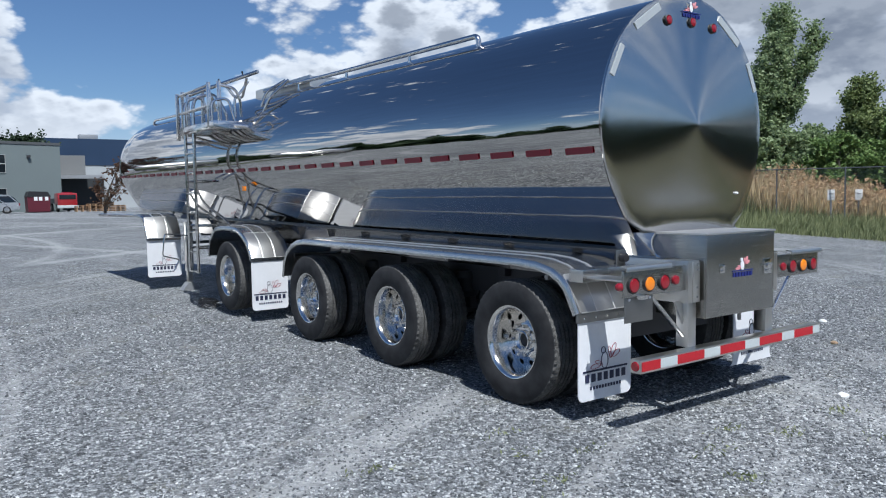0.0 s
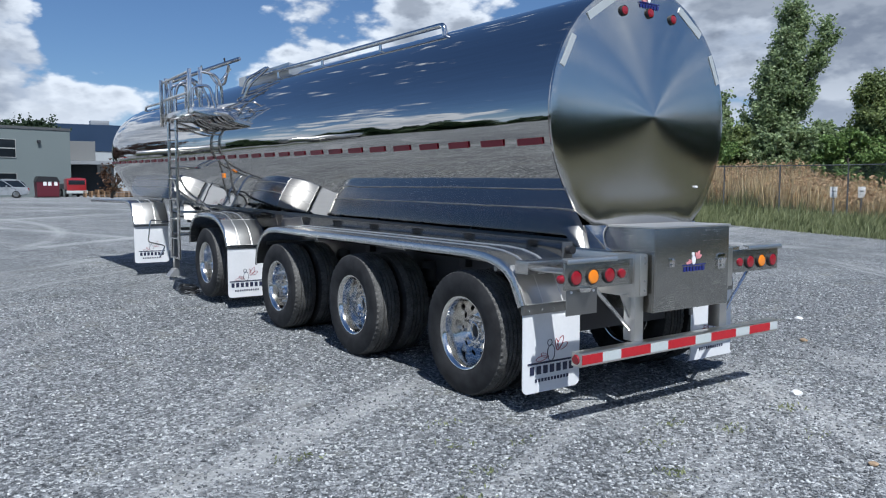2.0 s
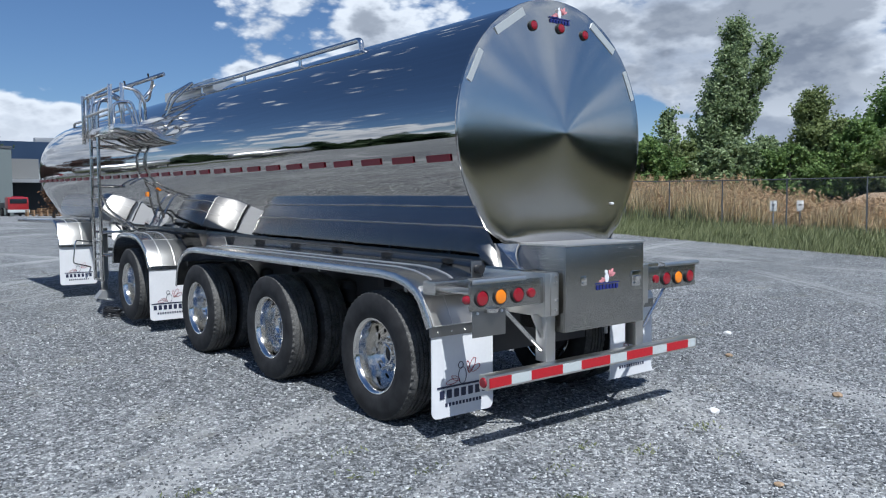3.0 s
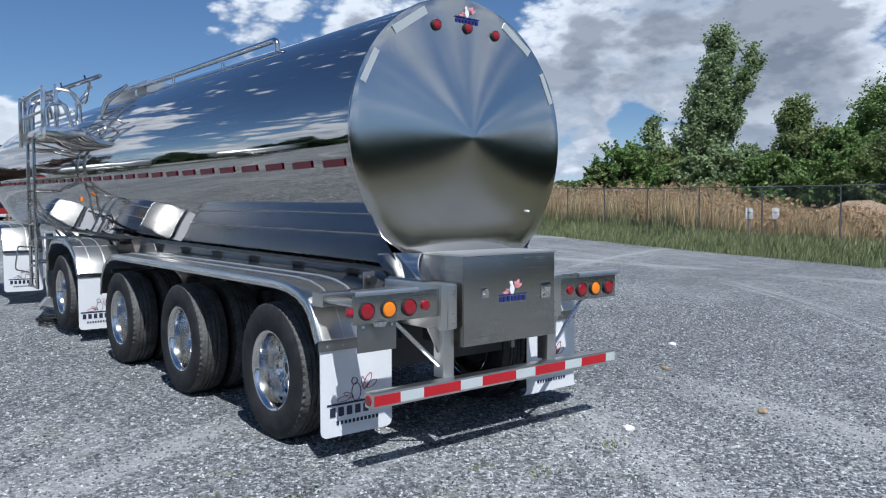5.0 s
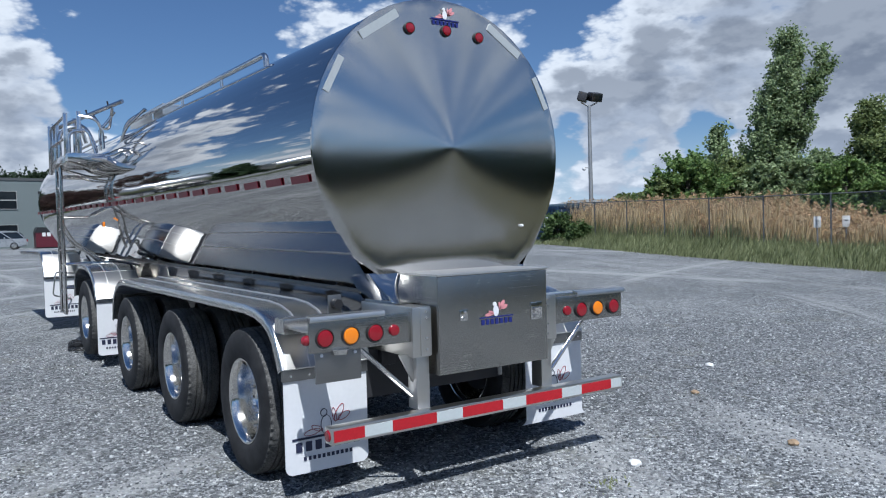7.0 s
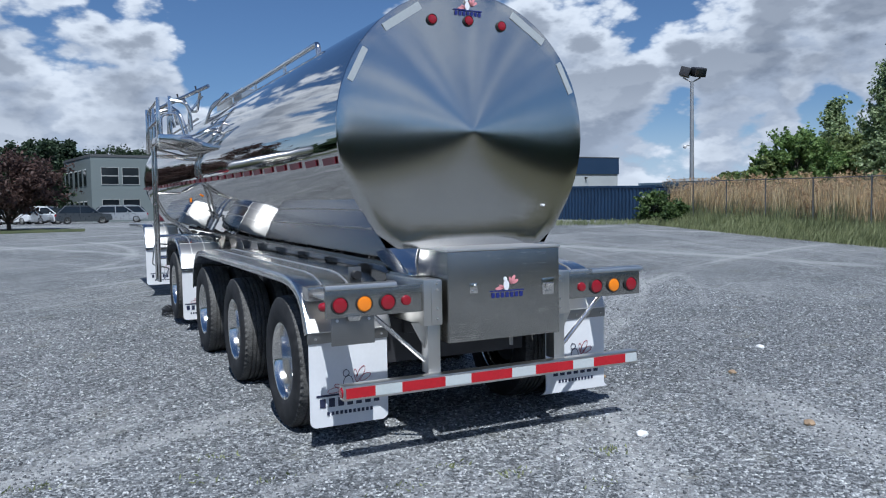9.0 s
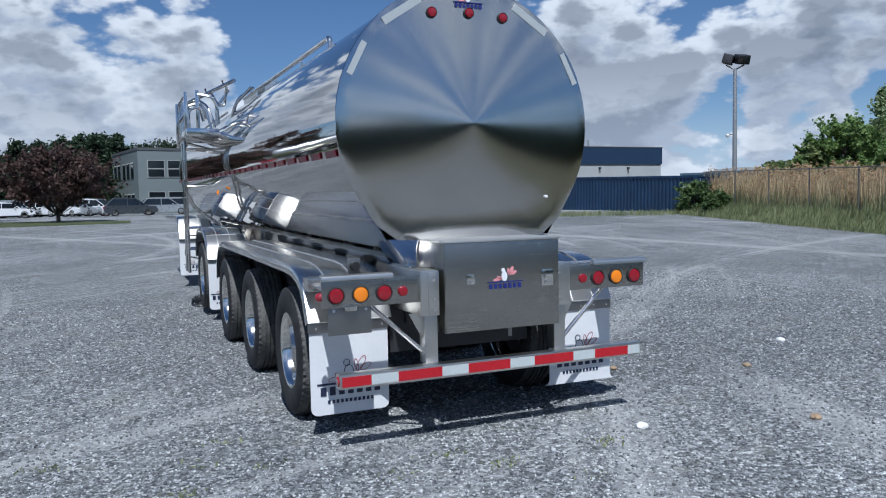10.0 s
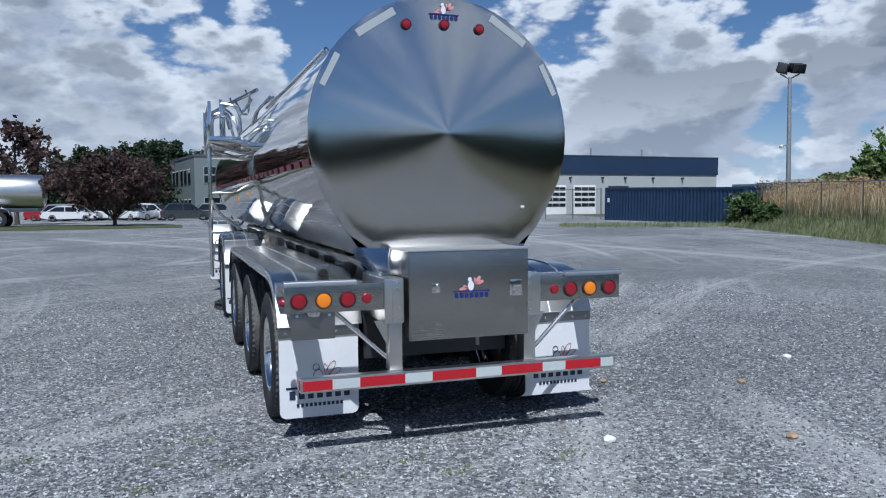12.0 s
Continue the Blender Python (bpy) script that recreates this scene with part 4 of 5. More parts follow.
for pts in ([(-1.4, 8.68, 3.36), (-1.4, 7.3, 3.38)], [(-1.4, 8.6, 3.08), (-1.4, 7.3, 3.08)], [(-1.12, 8.36, 3.46), (-1.0, 8.0, 3.3), (-0.92, 7.9, 3.05), (-0.9, 7.9, 2.94)],
            [(-1.22, 7.36, 3.4), (-1.0, 7.3, 3.36), (-0.93, 7.28, 3.2), (-0.92, 7.28, 2.94)], [(-0.92, 7.52, 2.94), (-0.92, 7.52, 3.24), (-0.84, 7.5, 3.32), (-0.72, 7.46, 3.5)],
            [(-0.95, 7.85, 3.5), (-0.86, 7.66, 3.27), (-0.78, 7.56, 3.26), (-0.76, 7.42, 3.54)],
            [(-1.36, 7.3, 2.84), (-1.36, 7.3, 3.16), (-1.12, 7.26, 3.2), (-1.04, 7.22, 2.86)],
            [(-0.74, 7.0, 3.02), (-0.68, 6.9, 3.28), (-0.46, 6.7, 3.44)], [(-0.82, 6.75, 2.9), (-0.76, 6.6, 3.16), (-0.55, 6.4, 3.4)]):
    part("guard_tube", a_tube(pts, 0.021, 8, 0.09), "tube_steel", guard)
for x, y, z in ((-1.02, 7.86, 3.49), (-0.8, 7.46, 3.57)):
    part("catch", a_tube([(x, y, z), (x - 0.02, y - 0.02, z + 0.07)], [0.008, 0.014], 6), "black_plastic", guard)

# amber side lamp and landing gear
part("side_lamp", a_box(-1.02, -0.99, 7.0, 7.1, 1.83, 1.9, 0.008), "lens_amber", trailer, "amber side marker lamp")
for side in (-1, 1):
    leg = part("landing_leg", a_box(side * 0.62 - 0.065, side * 0.62 + 0.065, 10.8, 10.93, 0.35, 1.3, 0.008), "brushed_steel", trailer, "stainless landing leg")
    part("inner_leg", a_box(side * 0.62 - 0.05, side * 0.62 + 0.05, 10.815, 10.915, 0.06, 0.4, 0.006), "brushed_steel", leg)
    bm = prism(bmesh.new(), [(side * 0.62 - 0.17, 0.0), (side * 0.62 + 0.17, 0.0), (side * 0.62 + 0.06, 0.14), (side * 0.62 - 0.06, 0.14)], 10.75, 10.98, "XZ")
    part("foot", bm, "galvanised", leg, "flared steel foot")
part("leg_brace", a_tube([(-0.62, 10.86, 0.9), (0.62, 10.86, 0.9)], 0.03, 8), "dull_steel", trailer)
part("crank", a_tube([(-0.76, 10.5, 1.05), (-1.2, 10.4, 1.1), (-1.25, 10.4, 0.7), (-0.95, 10.4, 0.62), (-1.05, 10.4, 0.42)], 0.013, 8, 0.05), "tube_steel", trailer, "bent crank handle")
for pts in ([(-0.9, 8.6, 1.3), (-0.95, 8.0, 1.25), (-0.8, 7.4, 1.35), (-0.7, 6.4, 1.3)], [(-0.95, 8.8, 1.4), (-0.9, 8.2, 1.15), (-0.75, 7.8, 1.2)]):
    part("air_hose", a_tube(pts, 0.015, 8, 0.3), "black_rubber", trailer, "black air hose")

coil_pts = [(-1.22 + (0.11 + 0.03 * math.sin(0.31 * a)) * math.cos(a), 8.15 + (0.26 + 0.05 * math.sin(0.23 * a)) * math.sin(a), 0.02 + 0.0028 * a + 0.02 * math.sin(5 * a) ** 2) for a in [0.35 * k for k in range(110)]]
bm = tube(bmesh.new(), coil_pts, 0.009, 6)
tagged(part("hose_coil", bm, "black_rubber"), "loose coil of black hose lying on the gravel", "hose")

# ---- beyond the trailer ----
def spot(az, dist, ex=-2.0, ey=-5.4, lift=0.0):
    a = radians(az)
    x, y = ex + dist * math.sin(a), ey + dist * math.cos(a)
    return Vector((x, y, ground_z(x, y) + lift))


def wall_frame(a, b):
    """A frame at a with x towards b, y inwards (away from the viewer's side) and z up."""
    d = Vector((b[0] - a[0], b[1] - a[1], 0))
    return Matrix.Translation((a[0], a[1], min(a[2], b[2]) - 0.2)) @ Matrix.Rotation(math.atan2(d.y, d.x), 4, "Z"), d.length


def window(parent, x0, x1, z0, z1, y=0.0, bars=1, frame_mat="sign_white"):
    w = part("window", a_box(x0, x1, y - 0.03, y + 0.05, z0, z1), "window_dark", parent, "dark window pane", smooth=False)
    t = 0.05
    for q in ((x0 - t, x1 + t, z1, z1 + t), (x0 - t, x1 + t, z0 - t, z0), (x0 - t, x0, z0, z1), (x1, x1 + t, z0, z1)):
        part("window_frame", a_box(q[0], q[1], y - 0.08, y + 0.02, q[2], q[3]), frame_mat, w, smooth=False)
    for i in range(bars):
        z = z0 + (z1 - z0) * (i + 1) / (bars + 1)
        part("mullion", a_box(x0, x1, y - 0.07, y + 0.0, z - 0.05, z + 0.05), frame_mat, w, smooth=False)
    return w


# two-storey grey office
C, E, L = spot(1.85, 86, -2.63, -5.04), spot(9.78, 88, -5.1, -3.9), spot(0.25, 98, -2.63, -5.04)
m, wid = wall_frame(C, E)
office = thing("office_building", "grey two-storey office building with dark windows", "building", m)
H = 6.9
side_v = m.inverted() @ L
poly = [(0, 0), (wid, 0), (wid + 2, 14), (side_v.x, side_v.y)]
part("wall", prism(bmesh.new(), poly, 0.0, H, "XY"), "wall_grey", office, smooth=False)
cx, cy = sum(q[0] for q in poly) / 4, sum(q[1] for q in poly) / 4
part("roof_edge", prism(bmesh.new(), [(cx + (x - cx) * 1.01, cy + (y - cy) * 1.01) for x, y in poly], H, H + 0.25, "XY"), "roof_dark", office, smooth=False)
for z0, z1 in ((4.1, 5.8), (0.9, 2.5)):
    for x0, x1 in ((1.0, 2.65), (3.05, 4.7)):
        window(office, x0, x1, z0, z1, frame_mat="concrete")
sl = math.hypot(side_v.x, side_v.y)
sm = Matrix.Rotation(math.atan2(-side_v.y, -side_v.x), 4, "Z")
for k, t in enumerate((0.2, 0.36, 0.52, 0.72, 0.88)):
    for z0, z1 in ((4.0, 5.6), (0.8, 2.3)):
        q = Vector((side_v.x * t, side_v.y * t, 0))
        w = part("window", a_box(-0.5, 0.5, -0.06, 0.05, z0, z1), "window_dark", office, "narrow dark window", smooth=False, at=Matrix.Translation(q) @ sm)
        part("window_frame", a_box(-0.58, 0.58, -0.09, -0.05, z1, z1 + 0.09), "sign_white", w, smooth=False)
part("wall_lamp", a_box(wid - 3.2, wid - 2.9, -0.3, 0.0, 5.6, 5.85, 0.03), "dark_frame", office, "small wall lamp")

# loading bay and the dark-blue hall behind it
A, B = spot(9.6, 97, -5.1, -3.9), spot(11.3, 97, -5.1, -3.9)
m, wid = wall_frame(A, B)
annex = thing("loading_bay", "low grey loading bay with a dark open door", "building", m)
part("upper_wall", a_box(-1, wid, 0, 6, 4.2, 6.4), "wall_mid", annex, smooth=False)
part("pier", a_box(wid + 1.6, wid + 1.9, 0, 6, 0, 4.0), "wall_mid", annex, smooth=False)
part("canopy", a_box(-1, wid + 1.9, -1.2, 0.3, 3.75, 4.15), "galvanised", annex, smooth=False)
# Near-black panel: the shade inside the open bay put into its colour.
part("bay_shade_panel", a_box(-1, wid + 1.6, 1.2, 1.4, 0, 4.2), "wall_dark", annex, "dark panel for the shade inside the open bay", smooth=False)
A, B = spot(8.6, 122, -5.1, -3.9), spot(30, 135, -5.1, -3.9)
m, wid = wall_frame(A, B)
hall = thing("factory_hall", "large hall with a dark blue upper wall and pale lower wall", "building", m)
part("lower_wall", a_box(0, wid, 0, 12, 0, 6.4), "wall_white", hall, smooth=False)
part("upper_wall", a_box(-0.1, wid + 0.1, -0.1, 12, 6.4, 10.2), "wall_blue", hall, "dark blue cladding", smooth=False)
part("roof_vent", a_box(5.5, 8, 2, 4, 10.2, 11.0, 0.05), "galvanised", hall)

# blue and white depot
A, B = spot(24.5, 100, -1.96, -5.37), spot(38.94, 118, -1.96, -5.37)
m, wid = wall_frame(A, B)
depot = thing("depot", "white warehouse with a wide dark blue band under its roof", "building", m)
part("wall", a_box(0, wid, 0, 14, 0, 5.6), "wall_white", depot, smooth=False)
part("blue_band", a_box(-0.15, wid + 0.15, -0.15, 14, 5.6, 8.0), "wall_blue", depot, "dark blue metal band", smooth=False)
part("roof_cap", a_box(-0.2, wid + 0.2, -0.2, 14, 8.0, 8.12), "roof_dark", depot, smooth=False)
f = wid / 14.44
for az0, az1 in ((26.6, 28.0), (28.5, 30.0)):
    x0, x1 = (az0 - 24.5) * f, (az1 - 24.5) * f
    d = part("overhead_door", a_box(x0, x1, -0.06, 0.1, 0.2, 4.1), "sign_white", depot, "white sectional overhead door", smooth=False)
    for r in range(4):
        for c in range(3):
            u0 = x0 + 0.15 + (x1 - x0 - 0.2) * c / 3
            part("door_pane", a_box(u0, u0 + (x1 - x0) / 3 - 0.15, -0.09, -0.05, 1.2 + 0.72 * r, 1.65 + 0.72 * r), "window_dark", d, smooth=False)
x0 = (30.9 - 24.5) * f
part("dark_door", a_box(x0, x0 + 3.2, -0.08, 0.1, 0.2, 4.0), "wall_dark", depot, "flat dark door panel", smooth=False)
for az0 in (27.0, 28.2, 30.4, 32.0, 34.0, 36.2):
    x0 = (az0 - 24.5) * f
    part("wall_lamp", a_box(x0, x0 + 0.28, -0.35, 0.0, 4.95, 5.2, 0.04), "dark_frame", depot, "small wall lamp")
for az0 in (30.5, 34.2):
    part("roof_pipe", a_tube([((az0 - 24.5) * f, 3, 8.0), ((az0 - 24.5) * f, 3, 9.3)], 0.12, 8), "galvanised", depot)

# distant low store
A, B = spot(41.3, 150), spot(47.5, 150)
m, wid = wall_frame(A, B)
store = thing("distant_store", "far pale warehouse with a low curved roof", "building", m)
bm = prism(bmesh.new(), [(0, 0), (wid, 0), (wid, 3.6)] + [(wid * (0.5 + 0.5 * math.cos(math.pi * k / 10)), 3.6 + 2.2 * math.sin(math.pi * k / 10)) for k in range(1, 10)] + [(0, 3.6)], 0, 12, "XZ")
part("hall_body", bm, "wall_white", store, smooth=False)


# shipping containers
def container(at, length, mat, label, height=2.6, width=2.44):
    c = thing("shipping_container", label, "container", at, "shipping containers")
    bm = bmesh.new()
    for y, s in ((0.0, -1), (width, 1)):
        pts, x, k = [], 0.12, 0
        while x < length - 0.12:
            pts.append((x, y + s * (0.0 if k % 4 in (0, 1) else -0.04)))
            x += (0.075, 0.07, 0.075, 0.07)[k % 4] * 1.0
            k += 1
        lo = [bm.verts.new((a, b, 0.16)) for a, b in pts]
        hi = [bm.verts.new((a, b, height - 0.1)) for a, b in pts]
        for i in range(len(pts) - 1):
            bm.faces.new((lo[i], lo[i + 1], hi[i + 1], hi[i]))
    part("corrugated_sides", bm, mat, c, smooth=False)
    part("roof", a_box(0.02, length - 0.02, 0.02, width - 0.02, height - 0.06, height - 0.02), mat, c)
    for z0 in (0.0, height - 0.12):
        for y in (-0.02, width - 0.1):
            part("rail", a_box(0, length, y, y + 0.12, z0, z0 + 0.16, 0.01), mat, c)
    for x in (0.0, length - 0.16):
        for y in (-0.03, width - 0.13):
            part("corner_post", a_box(x, x + 0.16, y, y + 0.16, 0, height + 0.01, 0.01), mat, c)
    for x in (0.03, length - 0.08):
        d = part("end_door", a_box(x, x + 0.05, 0.1, width - 0.1, 0.16, height - 0.1), mat, c)
        for k in range(4):
            y = 0.4 + 0.55 * k
            xx = x - 0.03 if x < 1 else x + 0.08
            part("locking_bar", a_tube([(xx, y, 0.2), (xx, y, height - 0.14)], 0.025, 6), "galvanised", d)
    return c


A, B = spot(31.27, 56, -1.96, -5.37), spot(40.1, 48, -1.96, -5.37)
m, wid = wall_frame(A, B)
box1 = container(m @ pose(0, 0, 0.02, 0, 1.4, 0), 12.19, "container_blue", "dark blue corrugated shipping container on the gravel edge")
part("placard", a_box(11.2, 11.45, -0.05, -0.03, 1.3, 2.0), "sign_white", box1, "small white placard")
bm = bmesh.new()
part("placard", a_box(0.3, 0.5, -0.05, -0.03, 1.6, 1.9), "sign_white", box1, "small white placard")
A, B = spot(40.0, 58, -1.96, -5.37), spot(43.4, 57, -1.96, -5.37)
m, wid = wall_frame(A, B)
container(m, 6.06, "container_grey", "faded grey-blue shipping container behind the fence")

# flood-light mast
p = spot(43.6, 52.5, -1.96, -5.37)
mast = thing("flood_light_mast", "tall galvanised mast with two dark flood lights", "light mast", Matrix.Translation(p))
part("pole", a_tube([(0, 0, 0), (0, 0, 4), (0, 0, 8.9)], [0.16, 0.14, 0.11], 14), "galvanised", mast)
part("cross_arm", a_tube([(-0.55, 0.2, 9.1), (0, 0, 8.8), (0.55, -0.2, 9.1)], 0.05, 8), "galvanised", mast)
for s in (-1, 1):
    lp = part("flood_light", a_box(-0.42, 0.42, -0.3, 0.3, -0.28, 0.3, 0.05), "dark_frame", mast, "dark flood-light housing", at=pose(s * 0.42, -s * 0.15, 9.45, 18, 0, 40 if s < 0 else -10))
    part("glass", a_box(-0.36, 0.36, -0.33, -0.29, -0.22, 0.24, 0.02), "window_dark", lp)
cam_arm = part("camera_arm", a_tube([(0, 0, 4.7), (-0.45, 0.1, 4.75)], 0.03, 8), "galvanised", mast)
part("camera_dome", revolve(bmesh.new(), [(-0.14, 0.0), (-0.1, 0.1), (0.0, 0.13), (0.08, 0.1), (0.1, 0.0)], 12, "Z"), "sign_white", cam_arm, at=pose(-0.5, 0.1, 4.66))


# chain-link fence along the edge of the yard
def fence_run(a, b, height, name, label, post_r=0.03, spacing=3.4, mesh=0.09):
    a, b = Vector((a[0], a[1], 0)), Vector((b[0], b[1], 0))
    d = b - a
    n = max(1, round(d.length / spacing))
    fence = thing(name, label, "fence")
    u = d.normalized()
    for i in range(n + 1):
        q = a + d * i / n
        z = ground_z(q.x, q.y)
        part("post", a_tube([(q.x, q.y, z - 0.1), (q.x, q.y, z + height + 0.05)], post_r, 8), "fence_steel", fence)
    pts = [a + d * i / n for i in range(n + 1)]
    part("top_rail", a_tube([(q.x, q.y, ground_z(q.x, q.y) + height) for q in pts], 0.022, 6), "fence_steel", fence)
    verts, faces = [], []
    w = 0.0045
    for i in range(n):
        p0, p1 = pts[i], pts[i + 1]
        z0 = ground_z(p0.x, p0.y)
        seg = (p1 - p0).length
        k = int((seg + height) / mesh)
        for s in (1, -1):
            for j in range(k):
                # one wire of the lattice, clipped to the panel
                c = j * mesh - (height if s > 0 else 0)
                lo, hi = max(0.0, c if s > 0 else c - height), min(seg, c + height if s > 0 else c)
                if hi <= lo:
                    continue
                za, zb = ((lo - c), (hi - c)) if s > 0 else ((c - lo), (c - hi))
                for off in (-w, w):
                    verts.append((p0.x + u.x * lo, p0.y + u.y * lo, z0 + za + off))
                for off in (w, -w):
                    verts.append((p0.x + u.x * hi, p0.y + u.y * hi, z0 + zb + off))
                q = len(verts)
                faces.append((q - 4, q - 3, q - 2, q - 1))
    net = mesh_of("wire_mesh", verts, faces, "fence_steel", fence)
    tagged(net, "thin galvanised wire lattice", kind="stuff")
    return fence


def fence_x(y):
    return 20.2 + 0.3 * y


fence_run((fence_x(-6), -6), (fence_x(29.5), 29.5), 2.35, "chain_link_fence", "galvanised chain-link fence among tall reeds")
A, B = spot(25.0, 62, -1.96, -5.37), spot(31.0, 60, -1.96, -5.37)
fence_run(A, B, 2.3, "yard_fence", "dark wire yard fence beside the container", 0.05, 2.2, 0.2)


# ---- plants ----
rng = np.random.default_rng(7)


def cards(points, size, droop=0.3, stretch=1.5):
    """Small bent leaf blades at the points, each facing its own way: two triangles folded along the middle."""
    n = len(points)
    points = np.asarray(points, dtype=np.float64)
    a = rng.normal(size=(n, 3))
    a[:, 2] = a[:, 2] * 0.6 - droop
    a /= np.linalg.norm(a, axis=1)[:, None]
    b = np.cross(a, rng.normal(size=(n, 3)))
    b /= np.linalg.norm(b, axis=1)[:, None] + 1e-9
    c = np.cross(a, b)
    s = (size * rng.uniform(0.6, 1.4, n))[:, None]
    tip, base = points + a * s * stretch * 0.5, points - a * s * stretch * 0.5
    l, r = points + b * s * 0.5 + c * s * 0.15, points - b * s * 0.5 + c * s * 0.15
    verts = np.stack([base, l, tip, r], 1).reshape(-1, 3)
    i = np.arange(n) * 4
    faces = np.concatenate([np.stack([i, i + 1, i + 2], 1), np.stack([i, i + 2, i + 3], 1)])
    return verts, faces


def tree(name, at, height, label, leaf="leaf_green", crown=0.45, base=0.25, clumps=60, per=90, clump_r=0.12, leaf_size=0.25, lean=(0, 0), shape="round", category="tree"):
    """A tapered trunk with limbs; the crown is many clumps of small leaves at the limbs' ends."""
    t = thing(name, label, category, Matrix.Translation(at))
    top = Vector((lean[0], lean[1], height * 0.93))
    bend = Vector((lean[0] * 0.3 + rng.uniform(-.1, .1) * height * 0.1, lean[1] * 0.3, height * 0.45))
    r0 = height * 0.016 + 0.04
    bm = tube(bmesh.new(), [(0, 0, -0.2), (0, 0, height * 0.12), bend, bend.lerp(top, 0.6), top], [r0 * 1.25, r0, r0 * 0.7, r0 * 0.4, r0 * 0.12], 8)
    leaves = []
    for k in range(clumps):
        h = base + (1 - base) * (k + rng.uniform()) / clumps
        u = (h - base) / (1 - base)
        if shape == "round":
            spread = math.sqrt(max(0.0, 1 - (2 * u - 0.9) ** 2 / 1.3)) if u < 0.95 else 0.25
        elif shape == "column":
            spread = 0.95 * (1 - u) ** 0.45 * min(1.0, 0.45 + u * 2.2)
        else:
            spread = (1 - u) * 0.95 + 0.04
        a = rng.uniform(0, 2 * math.pi)
        rad = crown * height * 0.5 * spread * rng.uniform(0.45, 1.08)
        z = h * height
        f = min(1.0, z / (height * 0.93))
        stem = Vector((0, 0, 0)).lerp(bend, min(1, f / 0.48)) if f < 0.48 else bend.lerp(top, (f - 0.48) / 0.52)
        end = Vector((stem.x + rad * math.cos(a), stem.y + rad * math.sin(a), z))
        start = Vector((stem.x, stem.y, max(height * 0.1, z - rad * (0.9 if shape != "cone" else 0.1))))
        mid = start.lerp(end, 0.55) + Vector((0, 0, rad * 0.12))
        tube(bm, [start, mid, end], [r0 * 0.22, r0 * 0.13, r0 * 0.05], 5, caps=False)
        # leafy twigs fanning out of the outer part of the limb
        cr = clump_r * height * rng.uniform(0.6, 1.25)
        a0, b0 = np.array(mid.lerp(end, 0.1)), np.array(end)
        twigs = 7
        root = a0 + (b0 - a0) * rng.uniform(0.0, 1.1, twigs)[:, None]
        way_ = rng.normal(size=(twigs, 3)) * (1.0, 1.0, 0.45 if shape == "cone" else 0.8) + (np.array(end - mid) / max(0.05, rad)) * 0.7 + (0.0, 0.0, 1.9 if shape == "column" else 0.25 if shape == "round" else -0.3)
        way_ /= np.linalg.norm(way_, axis=1)[:, None]
        pick = rng.integers(0, twigs, per)
        far = rng.uniform(-0.1, 1.0, per) ** 1.0
        q = root[pick] + way_[pick] * (far * cr * rng.uniform(1.2, 2.0, twigs)[pick])[:, None]
        leaves.append(q + rng.normal(size=(per, 3)) * cr * 0.2)
    part("trunk", bm, "bark", t, "grey-brown trunk and limbs")
    v, fc = cards(np.concatenate(leaves), leaf_size)
    tagged(mesh_of("crown", v, fc, leaf, t), "crown of many small leaves")
    return t


tree("poplar_tree", spot(57.0, 72, -3.6, -4.3), 15.7, "tall slender poplar with loose grey-green leaves behind the fence", "leaf_poplar", 0.38, 0.06, 240, 165, 0.055, 0.17, (1.2, -2.1), "column")
tree("poplar_tree", spot(57.7, 72.5, -3.6, -4.3), 14.4, "leaning poplar with loose grey-green leaves behind the fence", "leaf_poplar", 0.22, 0.3, 80, 110, 0.045, 0.18, (2.2, -3.6), "column")
tree("poplar_tree", spot(54.4, 70, -3.6, -4.3), 8.4, "young poplar beside a taller one", "leaf_poplar", 0.4, 0.12, 60, 90, 0.06, 0.22, (0.2, 0.1), "column")
WOOD = [(47.8, 60, 2.9, "leaf_olive", 1.2, "round"), (50.3, 52, 3.5, "leaf_olive", 1.5, "round"), (52.2, 52, 4.9, "leaf_green", 1.2, "round"), (53.6, 55, 4.6, "leaf_olive", 1.0, "round"), (55.0, 56, 4.8, "leaf_olive", 1.0, "round"), (58.2, 54, 4.7, "leaf_poplar", 1.0, "round"),
        (60.6, 60, 5.3, "leaf_poplar", 0.9, "round"), (63.6, 62, 8.3, "leaf_olive", 0.6, "column"), (65.0, 60, 6.3, "leaf_olive", 0.9, "round"), (66.3, 58, 6.0, "leaf_green", 0.9, "round"),
        (68.8, 62, 9.0, "leaf_green", 0.7, "round"), (71.5, 62, 10.8, "leaf_green", 0.7, "round"), (75, 60, 9, "leaf_green", 0.8, "round"), (80, 62, 10, "leaf_olive", 0.8, "round"), (86, 60, 9.0, "leaf_green", 0.9, "round"),
        (62.2, 55, 4.4, "leaf_green", 1.1, "round"), (69.5, 55, 5.6, "leaf_olive", 1.0, "round")]
for az, dist, h, leaf, crown, shape in WOOD:
    tree("broadleaf_tree", spot(az, dist, -3.6, -4.3), h, "leafy green tree in a thicket behind the fence", leaf, crown, 0.08, 95, 190, 0.085, 0.15, (0.3, -0.1), shape)

